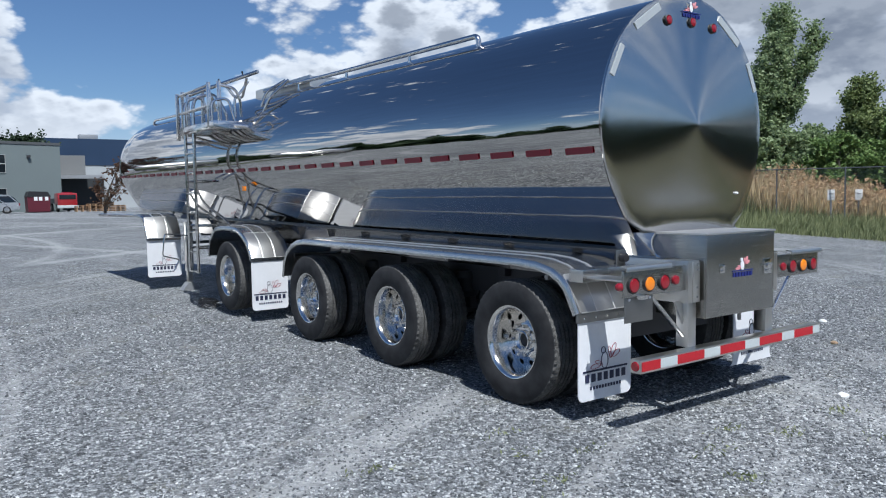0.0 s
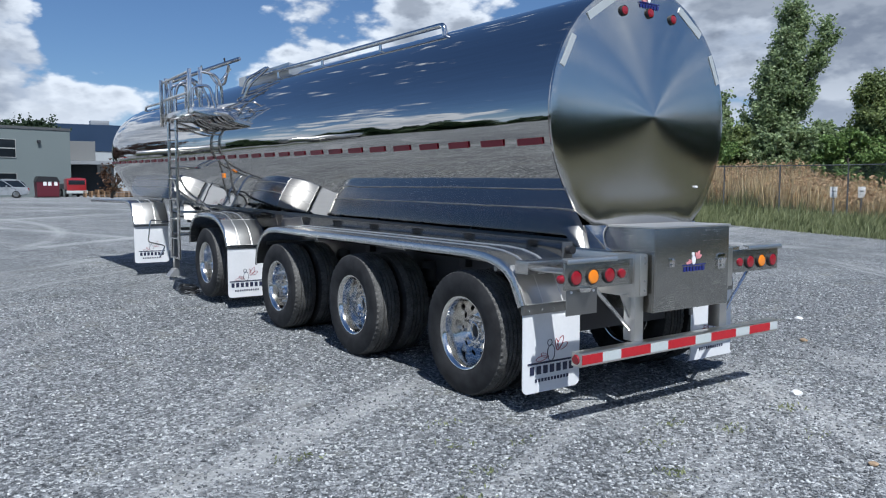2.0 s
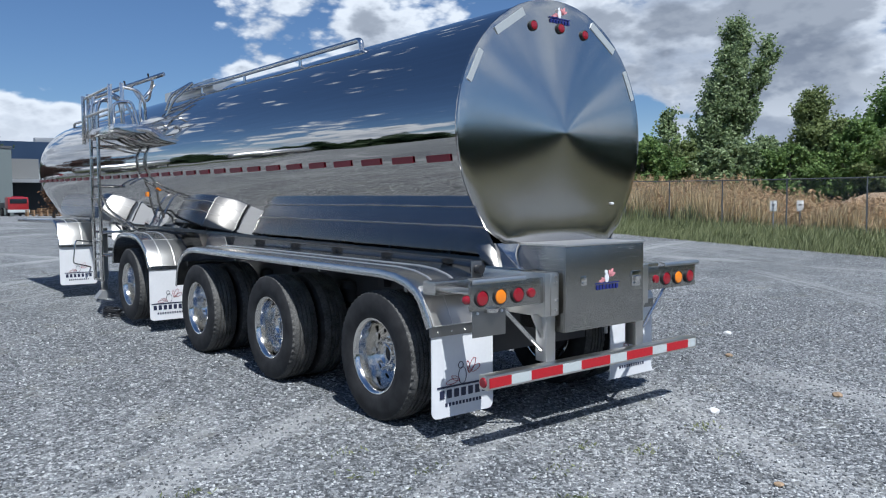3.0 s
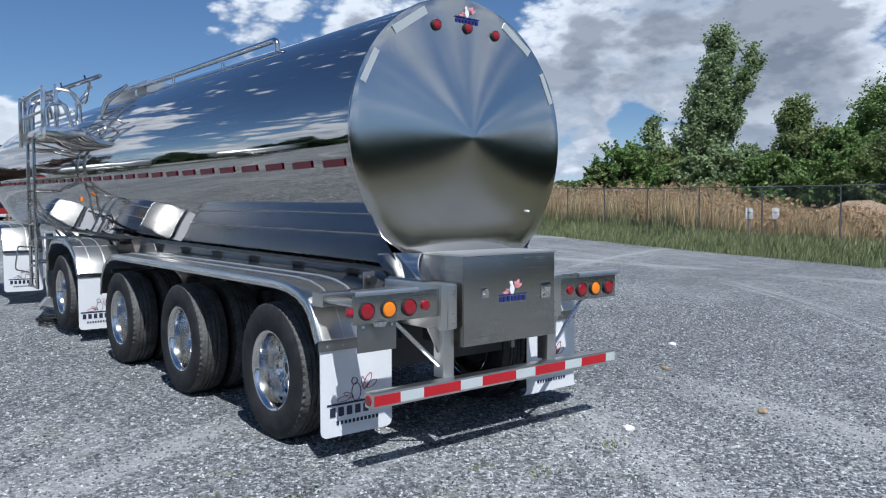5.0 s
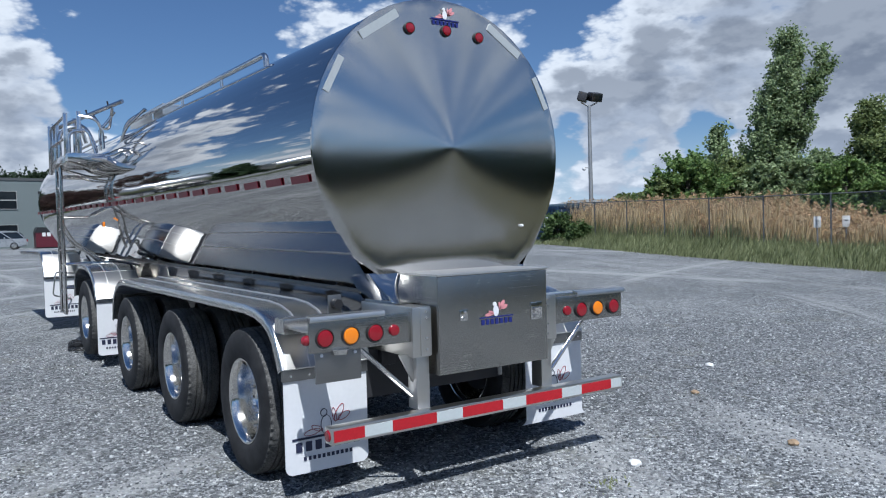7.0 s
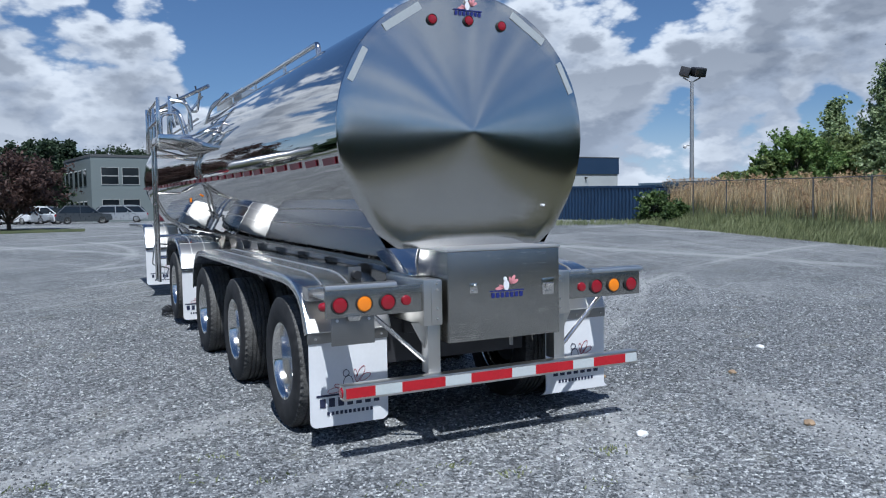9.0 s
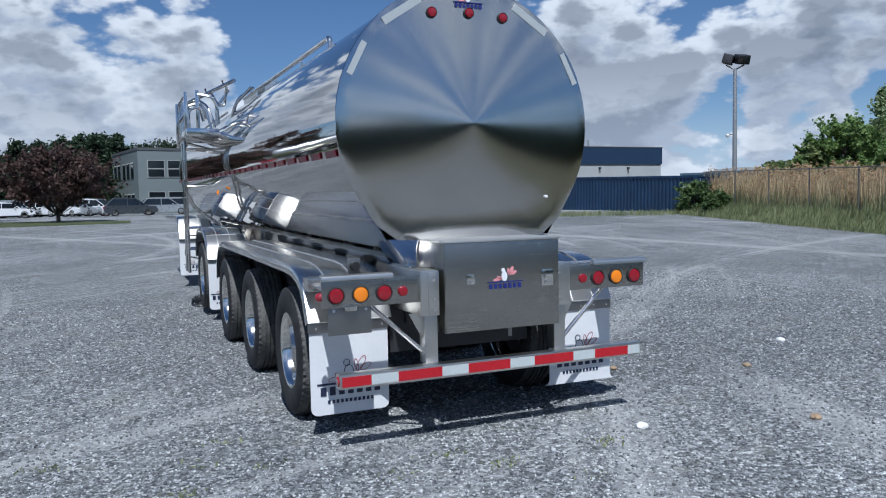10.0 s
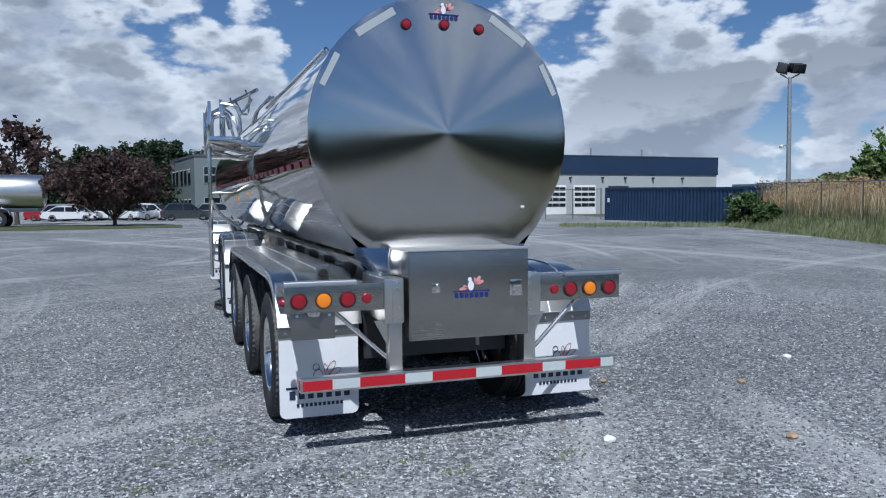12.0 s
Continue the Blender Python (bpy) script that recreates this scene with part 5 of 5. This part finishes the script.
tree("crab_apple_tree", spot(-3.9, 53, -1.96, -5.4), 4.3, "low spreading tree with dark reddish-brown leaves on a lawn strip", "leaf_red", 1.75, 0.36, 110, 120, 0.13, 0.15)
tree("crab_apple_tree", spot(12.3, 60, -5.1, -3.9), 3.6, "small sparse rust-coloured tree near the loading bay", "leaf_rust", 0.7, 0.22, 44, 26, 0.09, 0.12, (1.0, 0))
tree("crab_apple_tree", spot(-9.8, 62, -1.96, -5.4), 7.0, "dark thin-leaved tree behind parked cars", "leaf_red", 0.9, 0.3, 50, 50, 0.09, 0.25)
for az, dist, h in ((-7.2, 95, 7.0), (-5.8, 100, 8.2), (-4.6, 96, 8.0), (-3.2, 100, 8.6), (-2.0, 104, 9.4), (-0.8, 106, 9.8), (-8.6, 98, 6.0), (-1.4, 92, 8.4), (0.2, 101, 9.4), (-2.6, 90, 7.5), (-3.9, 92, 7.0), (-5.2, 90, 6.3), (-6.4, 92, 5.9)):
    tree("spruce_tree", spot(az, dist, -2, -5.4), h, "dark spruce behind the car park", "leaf_conifer", 0.62, 0.05, 80, 110, 0.075, 0.26, shape="cone")
for az, h in ((2.0, 8.9), (3.0, 8.6), (3.9, 9.2), (4.9, 8.7), (5.8, 9.3), (6.6, 8.8), (7.4, 9.0)):
    tree("spruce_tree", spot(az, 112, -3, -5), h - 0.2, "dark tree rising behind the office roof", "leaf_conifer", 0.6, 0.05, 60, 110, 0.1, 0.25, shape="round")

# far woods that close the view, as one belt of foliage
pts = []
for k in range(34000):
    az = rng.uniform(48, 348)
    if az < 49 + rng.uniform(0, 4):
        continue
    d = rng.uniform(120, 150) if 48 < az < 105 else rng.uniform(95, 125)
    top = (11.0 if 105 < az < 235 else 7.0 if az < 105 else 5.0) + 1.6 * math.sin(az * 0.31) + 1.8 * math.sin(az * 0.83 + 1) + 1.2 * math.sin(az * 2.1) + rng.uniform(-1, 1)
    a = radians(az)
    pts.append((-2 + d * math.sin(a), -5 + d * math.cos(a), 0.8 + top * rng.uniform(0, 1) ** 0.8))
v, fc = cards(np.array(pts), 2.2, 0.1, 1.2)
tagged(mesh_of("far_woods", v, fc, "leaf_woods"), "distant belt of dark green woods", "woods", kind="stuff")


def blades(n, place, height, width, mat, name, label, category, lean=0.25, plume=0.0):
    """Thin upright blades bent by the wind, in three steps each; optional seed heads on top."""
    xy = np.array([place() for _ in range(n)])
    z = np.array([ground_z(x, y) for x, y in xy])
    h = np.array([height(x, y) for x, y in xy]) * rng.uniform(0.6, 1.1, n)
    a = rng.uniform(0, 2 * math.pi, n)
    wx, wy = np.cos(a) * width * 0.5, np.sin(a) * width * 0.5
    bx = rng.normal(0.5, 0.6, n) * lean * h
    by = rng.normal(-0.2, 0.6, n) * lean * h
    rows = []
    for f, wf in ((0, 1), (0.45, 0.9), (0.8, 0.6)):
        cx, cy, cz = xy[:, 0] + bx * f * f, xy[:, 1] + by * f * f, z + h * f
        rows += [np.stack([cx - wx * wf, cy - wy * wf, cz], 1), np.stack([cx + wx * wf, cy + wy * wf, cz], 1)]
    rows.append(np.stack([xy[:, 0] + bx, xy[:, 1] + by, z + h], 1))
    v = np.stack(rows, 1).reshape(-1, 3)
    i = np.arange(n) * 7
    fc = np.concatenate([np.stack(q, 1) for q in ((i, i + 1, i + 3), (i, i + 3, i + 2), (i + 2, i + 3, i + 5), (i + 2, i + 5, i + 4), (i + 4, i + 5, i + 6))])
    tagged(mesh_of(name, v, fc, mat), label, category, kind="stuff")
    if plume:
        top = np.stack([xy[:, 0] + bx, xy[:, 1] + by, z + h], 1)[rng.uniform(size=n) < plume]
        k = 5
        many = np.repeat(top, k, 0) + rng.normal(size=(len(top) * k, 3)) * np.array([0.04, 0.04, 0.1])
        v, fc = cards(many, 0.06, -0.6, 3.2)
        tagged(mesh_of("reed_plumes", v, fc, "reed_plume"), "brown feathery reed seed heads", "reeds", kind="stuff")


def strip(d0, d1, y0=-8.0, y1=31.0):
    def place():
        y = rng.uniform(y0, y1)
        return (17.6 + 0.32 * y + d0 + (d1 - d0) * rng.uniform(), y)
    return place


def reed_height(x, y):
    e = x - (17.6 + 0.32 * y)
    full = 2.1 if y > 15 else 1.3 + 0.8 * max(0.0, (y - 11) / 4)
    return full * min(1.0, 0.45 + e / 5) * (1 + 0.12 * math.sin(y * 1.7))


blades(30000, strip(2.75, 8.0), reed_height, 0.034, "reed_tan", "reeds", "tall dry tan reeds along the fence", "reeds", 0.16, 0.12)
blades(9000, strip(1.9, 5.0), lambda x, y: 0.62 * reed_height(x, y), 0.03, "grass_green", "young_reeds", "young green reeds among the dry stems", "reeds", 0.2)
blades(26000, strip(-0.1, 2.9), lambda x, y: 0.22 + 0.5 * min(1.0, max(0.0, (x - 17.6 - 0.32 * y) / 1.6)), 0.024, "grass_green", "verge_grass", "rough green grass along the gravel edge", "grass", 0.5)
blades(1400, lambda: tuple(spot(rng.uniform(28, 41.5), rng.uniform(44, 47), -1.96, -5.37).to_2d()), lambda x, y: 0.3, 0.03, "grass_green", "edge_weeds", "weeds along the foot of the container", "grass", 0.5)
tree("bush", spot(40.9, 46, -1.96, -5.37), 1.6, "dense green bush at the end of the fence", "leaf_bush", 1.5, 0.05, 40, 60, 0.2, 0.14, category="bush")
tree("bush", spot(42.4, 44, -1.96, -5.37), 1.1, "dense green bush at the end of the fence", "leaf_bush", 1.6, 0.05, 30, 60, 0.2, 0.14, category="bush")

# small weeds in the gravel
TUFTS = [(-1.87, 0.28), (-0.55, -0.69), (-2.2, -0.6), (-1.6, -0.35), (-1.0, -0.9), (-0.3, -1.0), (-2.5, -0.9), (0.5, -0.95), (-1.3, -1.3), (-3.0, 0.2), (0.1, -1.4), (-2.05, -0.15)]
q = []
for tx, ty in TUFTS:
    n = int(rng.integers(14, 40))
    q.append(np.stack([rng.normal(tx, 0.08, n), rng.normal(ty, 0.05, n), rng.uniform(0.01, 0.03, n)], 1))
v, fc = cards(np.concatenate(q), 0.012, -0.9, 3.0)
tagged(mesh_of("gravel_weeds", v, fc, "grass_green"), "sparse small green weeds in the gravel", "weeds", kind="stuff")

# lawn strip under the red-leaved tree
bm = bmesh.new()
prev = None
for k in range(31):
    az = -22 + 22.5 * k / 30
    near, far = 48 + 1.5 * (k / 30), 58 - 6.0 * (k / 30) ** 2
    a, b = spot(az, near, -1.96, -5.4, 0.01), spot(az, far, -1.96, -5.4, 0.01)
    row = [bm.verts.new(a), bm.verts.new(a + Vector((0, 0.1, 0.07))), bm.verts.new(a.lerp(b, 0.5) + Vector((0, 0, 0.12))), bm.verts.new(b + Vector((0, 0, 0.06)))]
    if prev:
        for i in range(3):
            bm.faces.new((prev[i], row[i], row[i + 1], prev[i + 1]))
    prev = row
tagged(part("lawn", bm, "lawn"), "strip of mown grass at the edge of the yard", "lawn", kind="structure")

# sandy bank behind the fence
bm = bmesh.new()
rows = []
for i in range(20):
    az = 56 + 26 * i / 19
    row = []
    for j, (d, z) in enumerate(((33, 0.0), (36, 0.7), (39, 1.2), (43, 1.35), (48, 0.4))):
        q = spot(az, d, -3.6, -4.3)
        row.append(bm.verts.new((q.x, q.y, q.z + z * (1 + 0.25 * math.sin(i * 1.3 + j)) * min(1, i / 4))))
    rows.append(row)
for a, b in zip(rows, rows[1:]):
    for j in range(4):
        bm.faces.new((a[j], b[j], b[j + 1], a[j + 1]))
tagged(part("sand_bank", bm, "sand"), "low bank of bare sandy soil behind the fence", "bank", kind="structure")
for az in (60.9, 62.6):
    q = spot(az, 31, -3.6, -4.3)
    s = thing("notice_board", "small white notice on a post behind the fence", "sign", Matrix.Translation(q) @ pose(0, 0, 0, 0, 0, -60), "white notices")
    part("board", a_box(-0.12, 0.12, -0.02, 0.02, 1.15, 1.55, 0.005), "sign_white", s)
    part("notice_bar", a_box(-0.06, 0.06, -0.03, -0.018, 1.37, 1.41), "dull_steel", s)
    part("post", a_tube([(0, 0.04, 0), (0, 0.04, 1.55)], 0.03, 8), "galvanised", s)


# ---- parked vehicles ----
def car(at, paint, label, kind="suv", wheel_mat="rim_aluminium"):
    c = thing("parked_car", label, "car", at, "parked cars")
    hgt, ln = (1.66, 4.6) if kind == "suv" else (1.45, 4.6)
    w = 0.9
    belt = 0.95 if kind == "suv" else 0.88
    side = [(0.0, 0.35), (0.02, belt * 0.75), (0.12, belt * 0.88), (1.15, belt * 1.0), (3.9 if kind != "suv" else 4.45, belt * 1.05), (4.5, belt * 0.98), (ln, belt * 0.7), (ln - 0.03, 0.32), (4.05, 0.24), (0.5, 0.24)]
    bm = prism(bmesh.new(), side, -w, w, "XZ")
    bmesh.ops.bevel(bm, geom=list(bm.edges), offset=0.05, segments=2, affect="EDGES")
    part("body", bm, paint, c)
    r0, r1 = (1.95, 3.75) if kind == "suv" else (1.95, 3.25)
    b0, b1 = (1.0, 4.45) if kind == "suv" else (1.1, 4.2)
    bm = bmesh.new()
    mid = belt + 0.62 * (hgt - belt)
    loft(bm, [[(b0, -w + 0.04, belt - 0.02), (b1, -w + 0.04, belt + 0.02), (b1, w - 0.04, belt + 0.02), (b0, w - 0.04, belt - 0.02)],
              [(b0 + 0.6 * (r0 - b0), -w + 0.1, mid), (b1 + 0.42 * (r1 - b1), -w + 0.1, mid), (b1 + 0.42 * (r1 - b1), w - 0.1, mid), (b0 + 0.6 * (r0 - b0), w - 0.1, mid)],
              [(r0, -w + 0.17, hgt - 0.05), (r1, -w + 0.17, hgt - 0.05), (r1, w - 0.17, hgt - 0.05), (r0, w - 0.17, hgt - 0.05)]], True, True)
    part("glasshouse", bm, "window_dark", c, "dark tinted glass", smooth=False)
    top = [(r0 - 0.12, hgt - 0.1), (r0 + 0.2, hgt - 0.03), ((r0 + r1) / 2, hgt + 0.02), (r1 - 0.1, hgt - 0.02), (r1 + 0.2, hgt - 0.12), (r1 + 0.1, hgt - 0.16), (r0, hgt - 0.14)]
    part("roof", prism(bmesh.new(), top, -w + 0.14, w - 0.14, "XZ"), paint, c)
    for x_lo, x_hi in ((b0 + 0.05, r0 + 0.02), (b1 - 0.05, r1), (2.6, 2.6)):
        for s in (-1, 1):
            part("pillar", a_tube([(x_lo, s * (w - 0.035), belt), (x_hi, s * (w - 0.155), hgt - 0.05)], 0.035, 6), paint, c)
    for x in (0.85, 3.65):
        for s in (-1, 1):
            wh = part("wheel", revolve(bmesh.new(), [(-0.1, 0.0), (-0.1, 0.2), (-0.08, 0.23), (0.08, 0.23), (0.08, 0.0)], 18, "Y"), wheel_mat, c, at=pose(x, s * (w - 0.1), 0.33, 0, 0, 0 if s < 0 else 180))
            part("tyre", revolve(bmesh.new(), [(-0.1, 0.22), (-0.11, 0.28), (-0.09, 0.33), (0.09, 0.33), (0.11, 0.28), (0.1, 0.22)], 24, "Y"), "tyre_rubber", wh)
    for s in (-1, 1):
        part("headlight", a_box(0.02, 0.3, s * 0.72 - 0.14, s * 0.72 + 0.14, belt * 0.68, belt * 0.8, 0.03), "tape_white", c)
        part("tail_light", a_box(ln - 0.12, ln + 0.01, s * 0.76 - 0.1, s * 0.76 + 0.1, belt * 0.7, belt * 0.92, 0.02), "lens_red", c)
        part("mirror", a_box(1.5, 1.62, s * (w + 0.03) - 0.09, s * (w + 0.03) + 0.09, belt, belt + 0.14, 0.03), paint, c)
    return c


car(Matrix.Translation(spot(-5.0, 78, -1.96, -5.4)) @ pose(0, 0, 0, 0, 0, 180), "car_white", "white saloon parked beyond the lawn strip", "saloon")
car(Matrix.Translation(spot(-5.3, 84, -1.96, -5.4)) @ pose(0, 0, 0, 0, 0, 180), "car_silver", "silver car parked behind a white saloon", "suv")
for az, d, paint, lab, turn in ((-6.3, 86, "truck_red", "dull red estate car in the back row", 175), (-4.6, 83, "car_silver", "silver estate car in the back row", 175), (-3.3, 82, "car_white", "white van-like car nose to the lawn", 140),
                                (-2.0, 80, "car_white", "white estate car in a row", 135), (-0.9, 79, "car_silver", "silver estate car in a row", 140), (0.1, 79, "car_white", "white estate car in a row", 150),
                                (2.5, 76, "car_grey", "dark grey people carrier near the office", 182), (4.7, 78, "car_silver", "silver hatchback near the office", 175)):
    car(Matrix.Translation(spot(az, d, -1.96, -5.4)) @ pose(0, 0, 0, 0, 0, turn), paint, lab)
car(Matrix.Translation(spot(7.2, 78, -5.1, -3.9) - Vector((4.6, 0, 0))), "car_silver", "silver estate car beside the office wall", "suv")

# dark red bin
q = spot(7.6, 79, -5.1, -3.9)
bin_ = thing("waste_bin", "large dark red lidded steel bin by the office", "bin", Matrix.Translation(q))
part("body", prism(bmesh.new(), [(0.2, 0.1), (2.0, 0.1), (2.05, 1.45), (0.15, 1.45)], 0, 1.6, "XZ"), "bin_red", bin_, smooth=False)
part("lid", prism(bmesh.new(), [(0.1, 1.45), (2.1, 1.45), (1.85, 1.9), (0.3, 1.95)], -0.04, 1.64, "XZ"), "black_plastic", bin_, "black sloping lid", smooth=False)
for x in (0.7, 1.1, 1.6):
    part("label_plate", a_box(x, x + 0.28, -0.03, 0.0, 1.1, 1.5), "sign_white", bin_, "pale label plate", smooth=False)
part("skid", a_box(0.1, 2.05, 0.1, 1.5, 0.0, 0.1), "dark_frame", bin_)

# small red truck in front of the bay
q = spot(9.5, 82, -5.1, -3.9)
tr = thing("red_truck", "small red flat-fronted truck by the bay", "truck", Matrix.Translation(q))
part("cab", a_box(0, 1.75, 0, 1.8, 0.6, 1.8, 0.12), "truck_red", tr)
part("windscreen", a_box(0.15, 1.6, -0.03, 0.1, 1.2, 1.62, 0.02), "window_dark", tr)
part("bumper", a_box(-0.05, 1.8, -0.12, 0.1, 0.35, 0.62, 0.03), "tape_white", tr)
part("beacon", a_box(0.4, 1.4, 0.4, 0.7, 1.8, 1.87, 0.02), "lens_red", tr)
part("load_bed", a_box(0.0, 1.75, 1.9, 5.0, 0.8, 1.3, 0.04), "dark_frame", tr)
for x in (0.1, 1.65):
    for y in (0.7, 3.9):
        w = part("wheel", revolve(bmesh.new(), [(-0.1, 0.0), (-0.1, 0.22), (0.1, 0.22), (0.1, 0.0)], 16, "X"), "dull_steel", tr, at=pose(x, y, 0.4))
        part("tyre", revolve(bmesh.new(), [(-0.12, 0.21), (-0.13, 0.32), (-0.1, 0.4), (0.1, 0.4), (0.13, 0.32), (0.12, 0.21)], 20, "X"), "tyre_rubber", w)

# stacked pallets
for k in range(4):
    q = spot(10.6 + 0.8 * k, 80, -5.1, -3.9)
    st = thing("pallet_stack", "weathered stack of wooden pallets by the bay", "pallets", Matrix.Translation(q) @ pose(0, 0, 0, 0, 0, 7 * k), "pallet stacks")
    for j in range(4 + k % 3):
        for b in range(5):
            part("board", a_box(0, 1.2, 0.02 + 0.2 * b, 0.14 + 0.2 * b, 0.1 + 0.15 * j, 0.125 + 0.15 * j), "wood", st, smooth=False)
        for b in range(3):
            part("bearer", a_box(0.02 + 0.52 * b, 0.14 + 0.52 * b, 0, 1.0, 0.15 * j, 0.1 + 0.15 * j), "wood", st, smooth=False)


# other tank trailers parked on the far side of the yard
def plain_tanker(at, length, label):
    t = thing("parked_tanker", label, "trailer", at, "parked tankers")
    bm = bmesh.new()
    prof = [(0.0, 0.0), (0.02, 0.7), (0.1, 0.95), (0.25, 1.03), (length - 0.25, 1.03), (length - 0.1, 0.95), (length, 0.7), (length + 0.02, 0.0)]
    revolve(bm, prof, 32, "X")
    part("tank", bm, "tanker_steel", t, "polished tank", at=pose(0, 0, 2.2))
    part("frame", a_box(0.4, length - 0.4, -0.5, 0.5, 0.95, 1.2, 0.02), "dull_steel", t)
    for s in (-1, 1):
        part("fender", sheet(bmesh.new(), [(0.2, 0.8), (0.3, 1.1), (0.6, 1.2), (3.6, 1.2), (3.9, 1.1), (4.0, 0.8)], s * 1.29, s * 0.7, 0.006, 0.05), "fender_steel", t, at=pose(0, 0, 0, 0, 0, -90))
    for k in range(3):
        for s in (-1, 1):
            w = part("wheel", revolve(bmesh.new(), [(-0.13, 0.3), (-0.1, 0.27), (0.0, 0.25), (0.02, 0.0)], 24, "Y"), "rim_aluminium", t, at=pose(0.9 + 1.2 * k, s * 1.13, 0.51, 0, 0, 0 if s < 0 else 180))
            part("tyre", revolve(bmesh.new(), [(-0.13, 0.29), (-0.14, 0.4), (-0.12, 0.5), (0.12, 0.5), (0.14, 0.4), (0.13, 0.29)], 28, "Y"), "tyre_rubber", w)
    part("leg", a_box(length - 3.0, length - 2.88, -0.6, -0.48, 0, 1.0), "galvanised", t)
    return t


for x, y, length in ((-15.2, 47.0, 5.8), (-26.0, 47.6, 6.2)):
    plain_tanker(Matrix.Translation((x, y, ground_z(x, y))) @ pose(0, 0, 0, 0, 0, 2), length, "short polished tank trailer parked across the yard")

# loose pale stones
for x, y, s in ((2.225, -1.153, 0.045), (0.95, -0.75, 0.05), (3.1, 0.4, 0.04), (-3.45, -1.05, 0.05), (-0.2, -1.9, 0.03), (1.9, 0.9, 0.035), (4.4, 1.2, 0.05)):
    bm = bmesh.new()
    bmesh.ops.create_icosphere(bm, subdivisions=2, radius=s)
    for v in bm.verts:
        v.co *= 1 + 0.3 * noise.noise(v.co * 30 + Vector((x, y, 0)))
        v.co.z *= 0.55
    ob = part("pale_stone", bm, "sign_white" if s > 0.046 else "sand", at=pose(x, y, 0.015))
    tagged(ob, "loose pale stone lying on the gravel", "stone", "loose stones")


# ---- crushed stone near the trailer, piece by piece ----
def chips(n):
    x = rng.uniform(-7.5, 8.5, n * 3)
    y = rng.uniform(-4.2, 9.0, n * 3)
    d = np.hypot(x + 3.2, y + 4.6)
    keep = rng.uniform(size=n * 3) < np.clip(2.6 / d, 0, 1) ** 1.5
    x, y, d = x[keep][:n], y[keep][:n], d[keep][:n]
    k = len(x)
    r = rng.uniform(0.0045, 0.0115, k) * (1 + 0.04 * d) * np.where(rng.uniform(size=k) > 0.96, 1.45, 1.0)
    base = np.array([(1, 0, 0), (-1, 0, 0), (0, 1, 0), (0, -1, 0), (0, 0, 1), (0, 0, -1)], dtype=float)
    q = rng.normal(size=(k, 4))
    q /= np.linalg.norm(q, axis=1)[:, None]
    w, a, b, c = q.T
    R = np.stack([1 - 2 * (b * b + c * c), 2 * (a * b - c * w), 2 * (a * c + b * w), 2 * (a * b + c * w), 1 - 2 * (a * a + c * c), 2 * (b * c - a * w),
                  2 * (a * c - b * w), 2 * (b * c + a * w), 1 - 2 * (a * a + b * b)], 1).reshape(k, 3, 3)
    local = base[None] * (r[:, None, None] * rng.uniform(0.55, 1.35, (k, 6, 1))) + rng.normal(size=(k, 6, 3)) * r[:, None, None] * 0.22
    v = np.einsum("kij,knj->kni", R, local)
    v[:, :, 2] *= 0.75
    v += np.stack([x, y, r * 0.25], 1)[:, None, :]
    tri = np.array([(0, 2, 4), (2, 1, 4), (1, 3, 4), (3, 0, 4), (2, 0, 5), (1, 2, 5), (3, 1, 5), (0, 3, 5)])
    f = (np.arange(k)[:, None, None] * 6 + tri[None]).reshape(-1, 3)
    return v.reshape(-1, 3), f


v, fc = chips(170000)
tagged(mesh_of("gravel_stones", v, fc, "stone_chip"), "loose angular grey and white crushed stones", "gravel", kind="stuff")
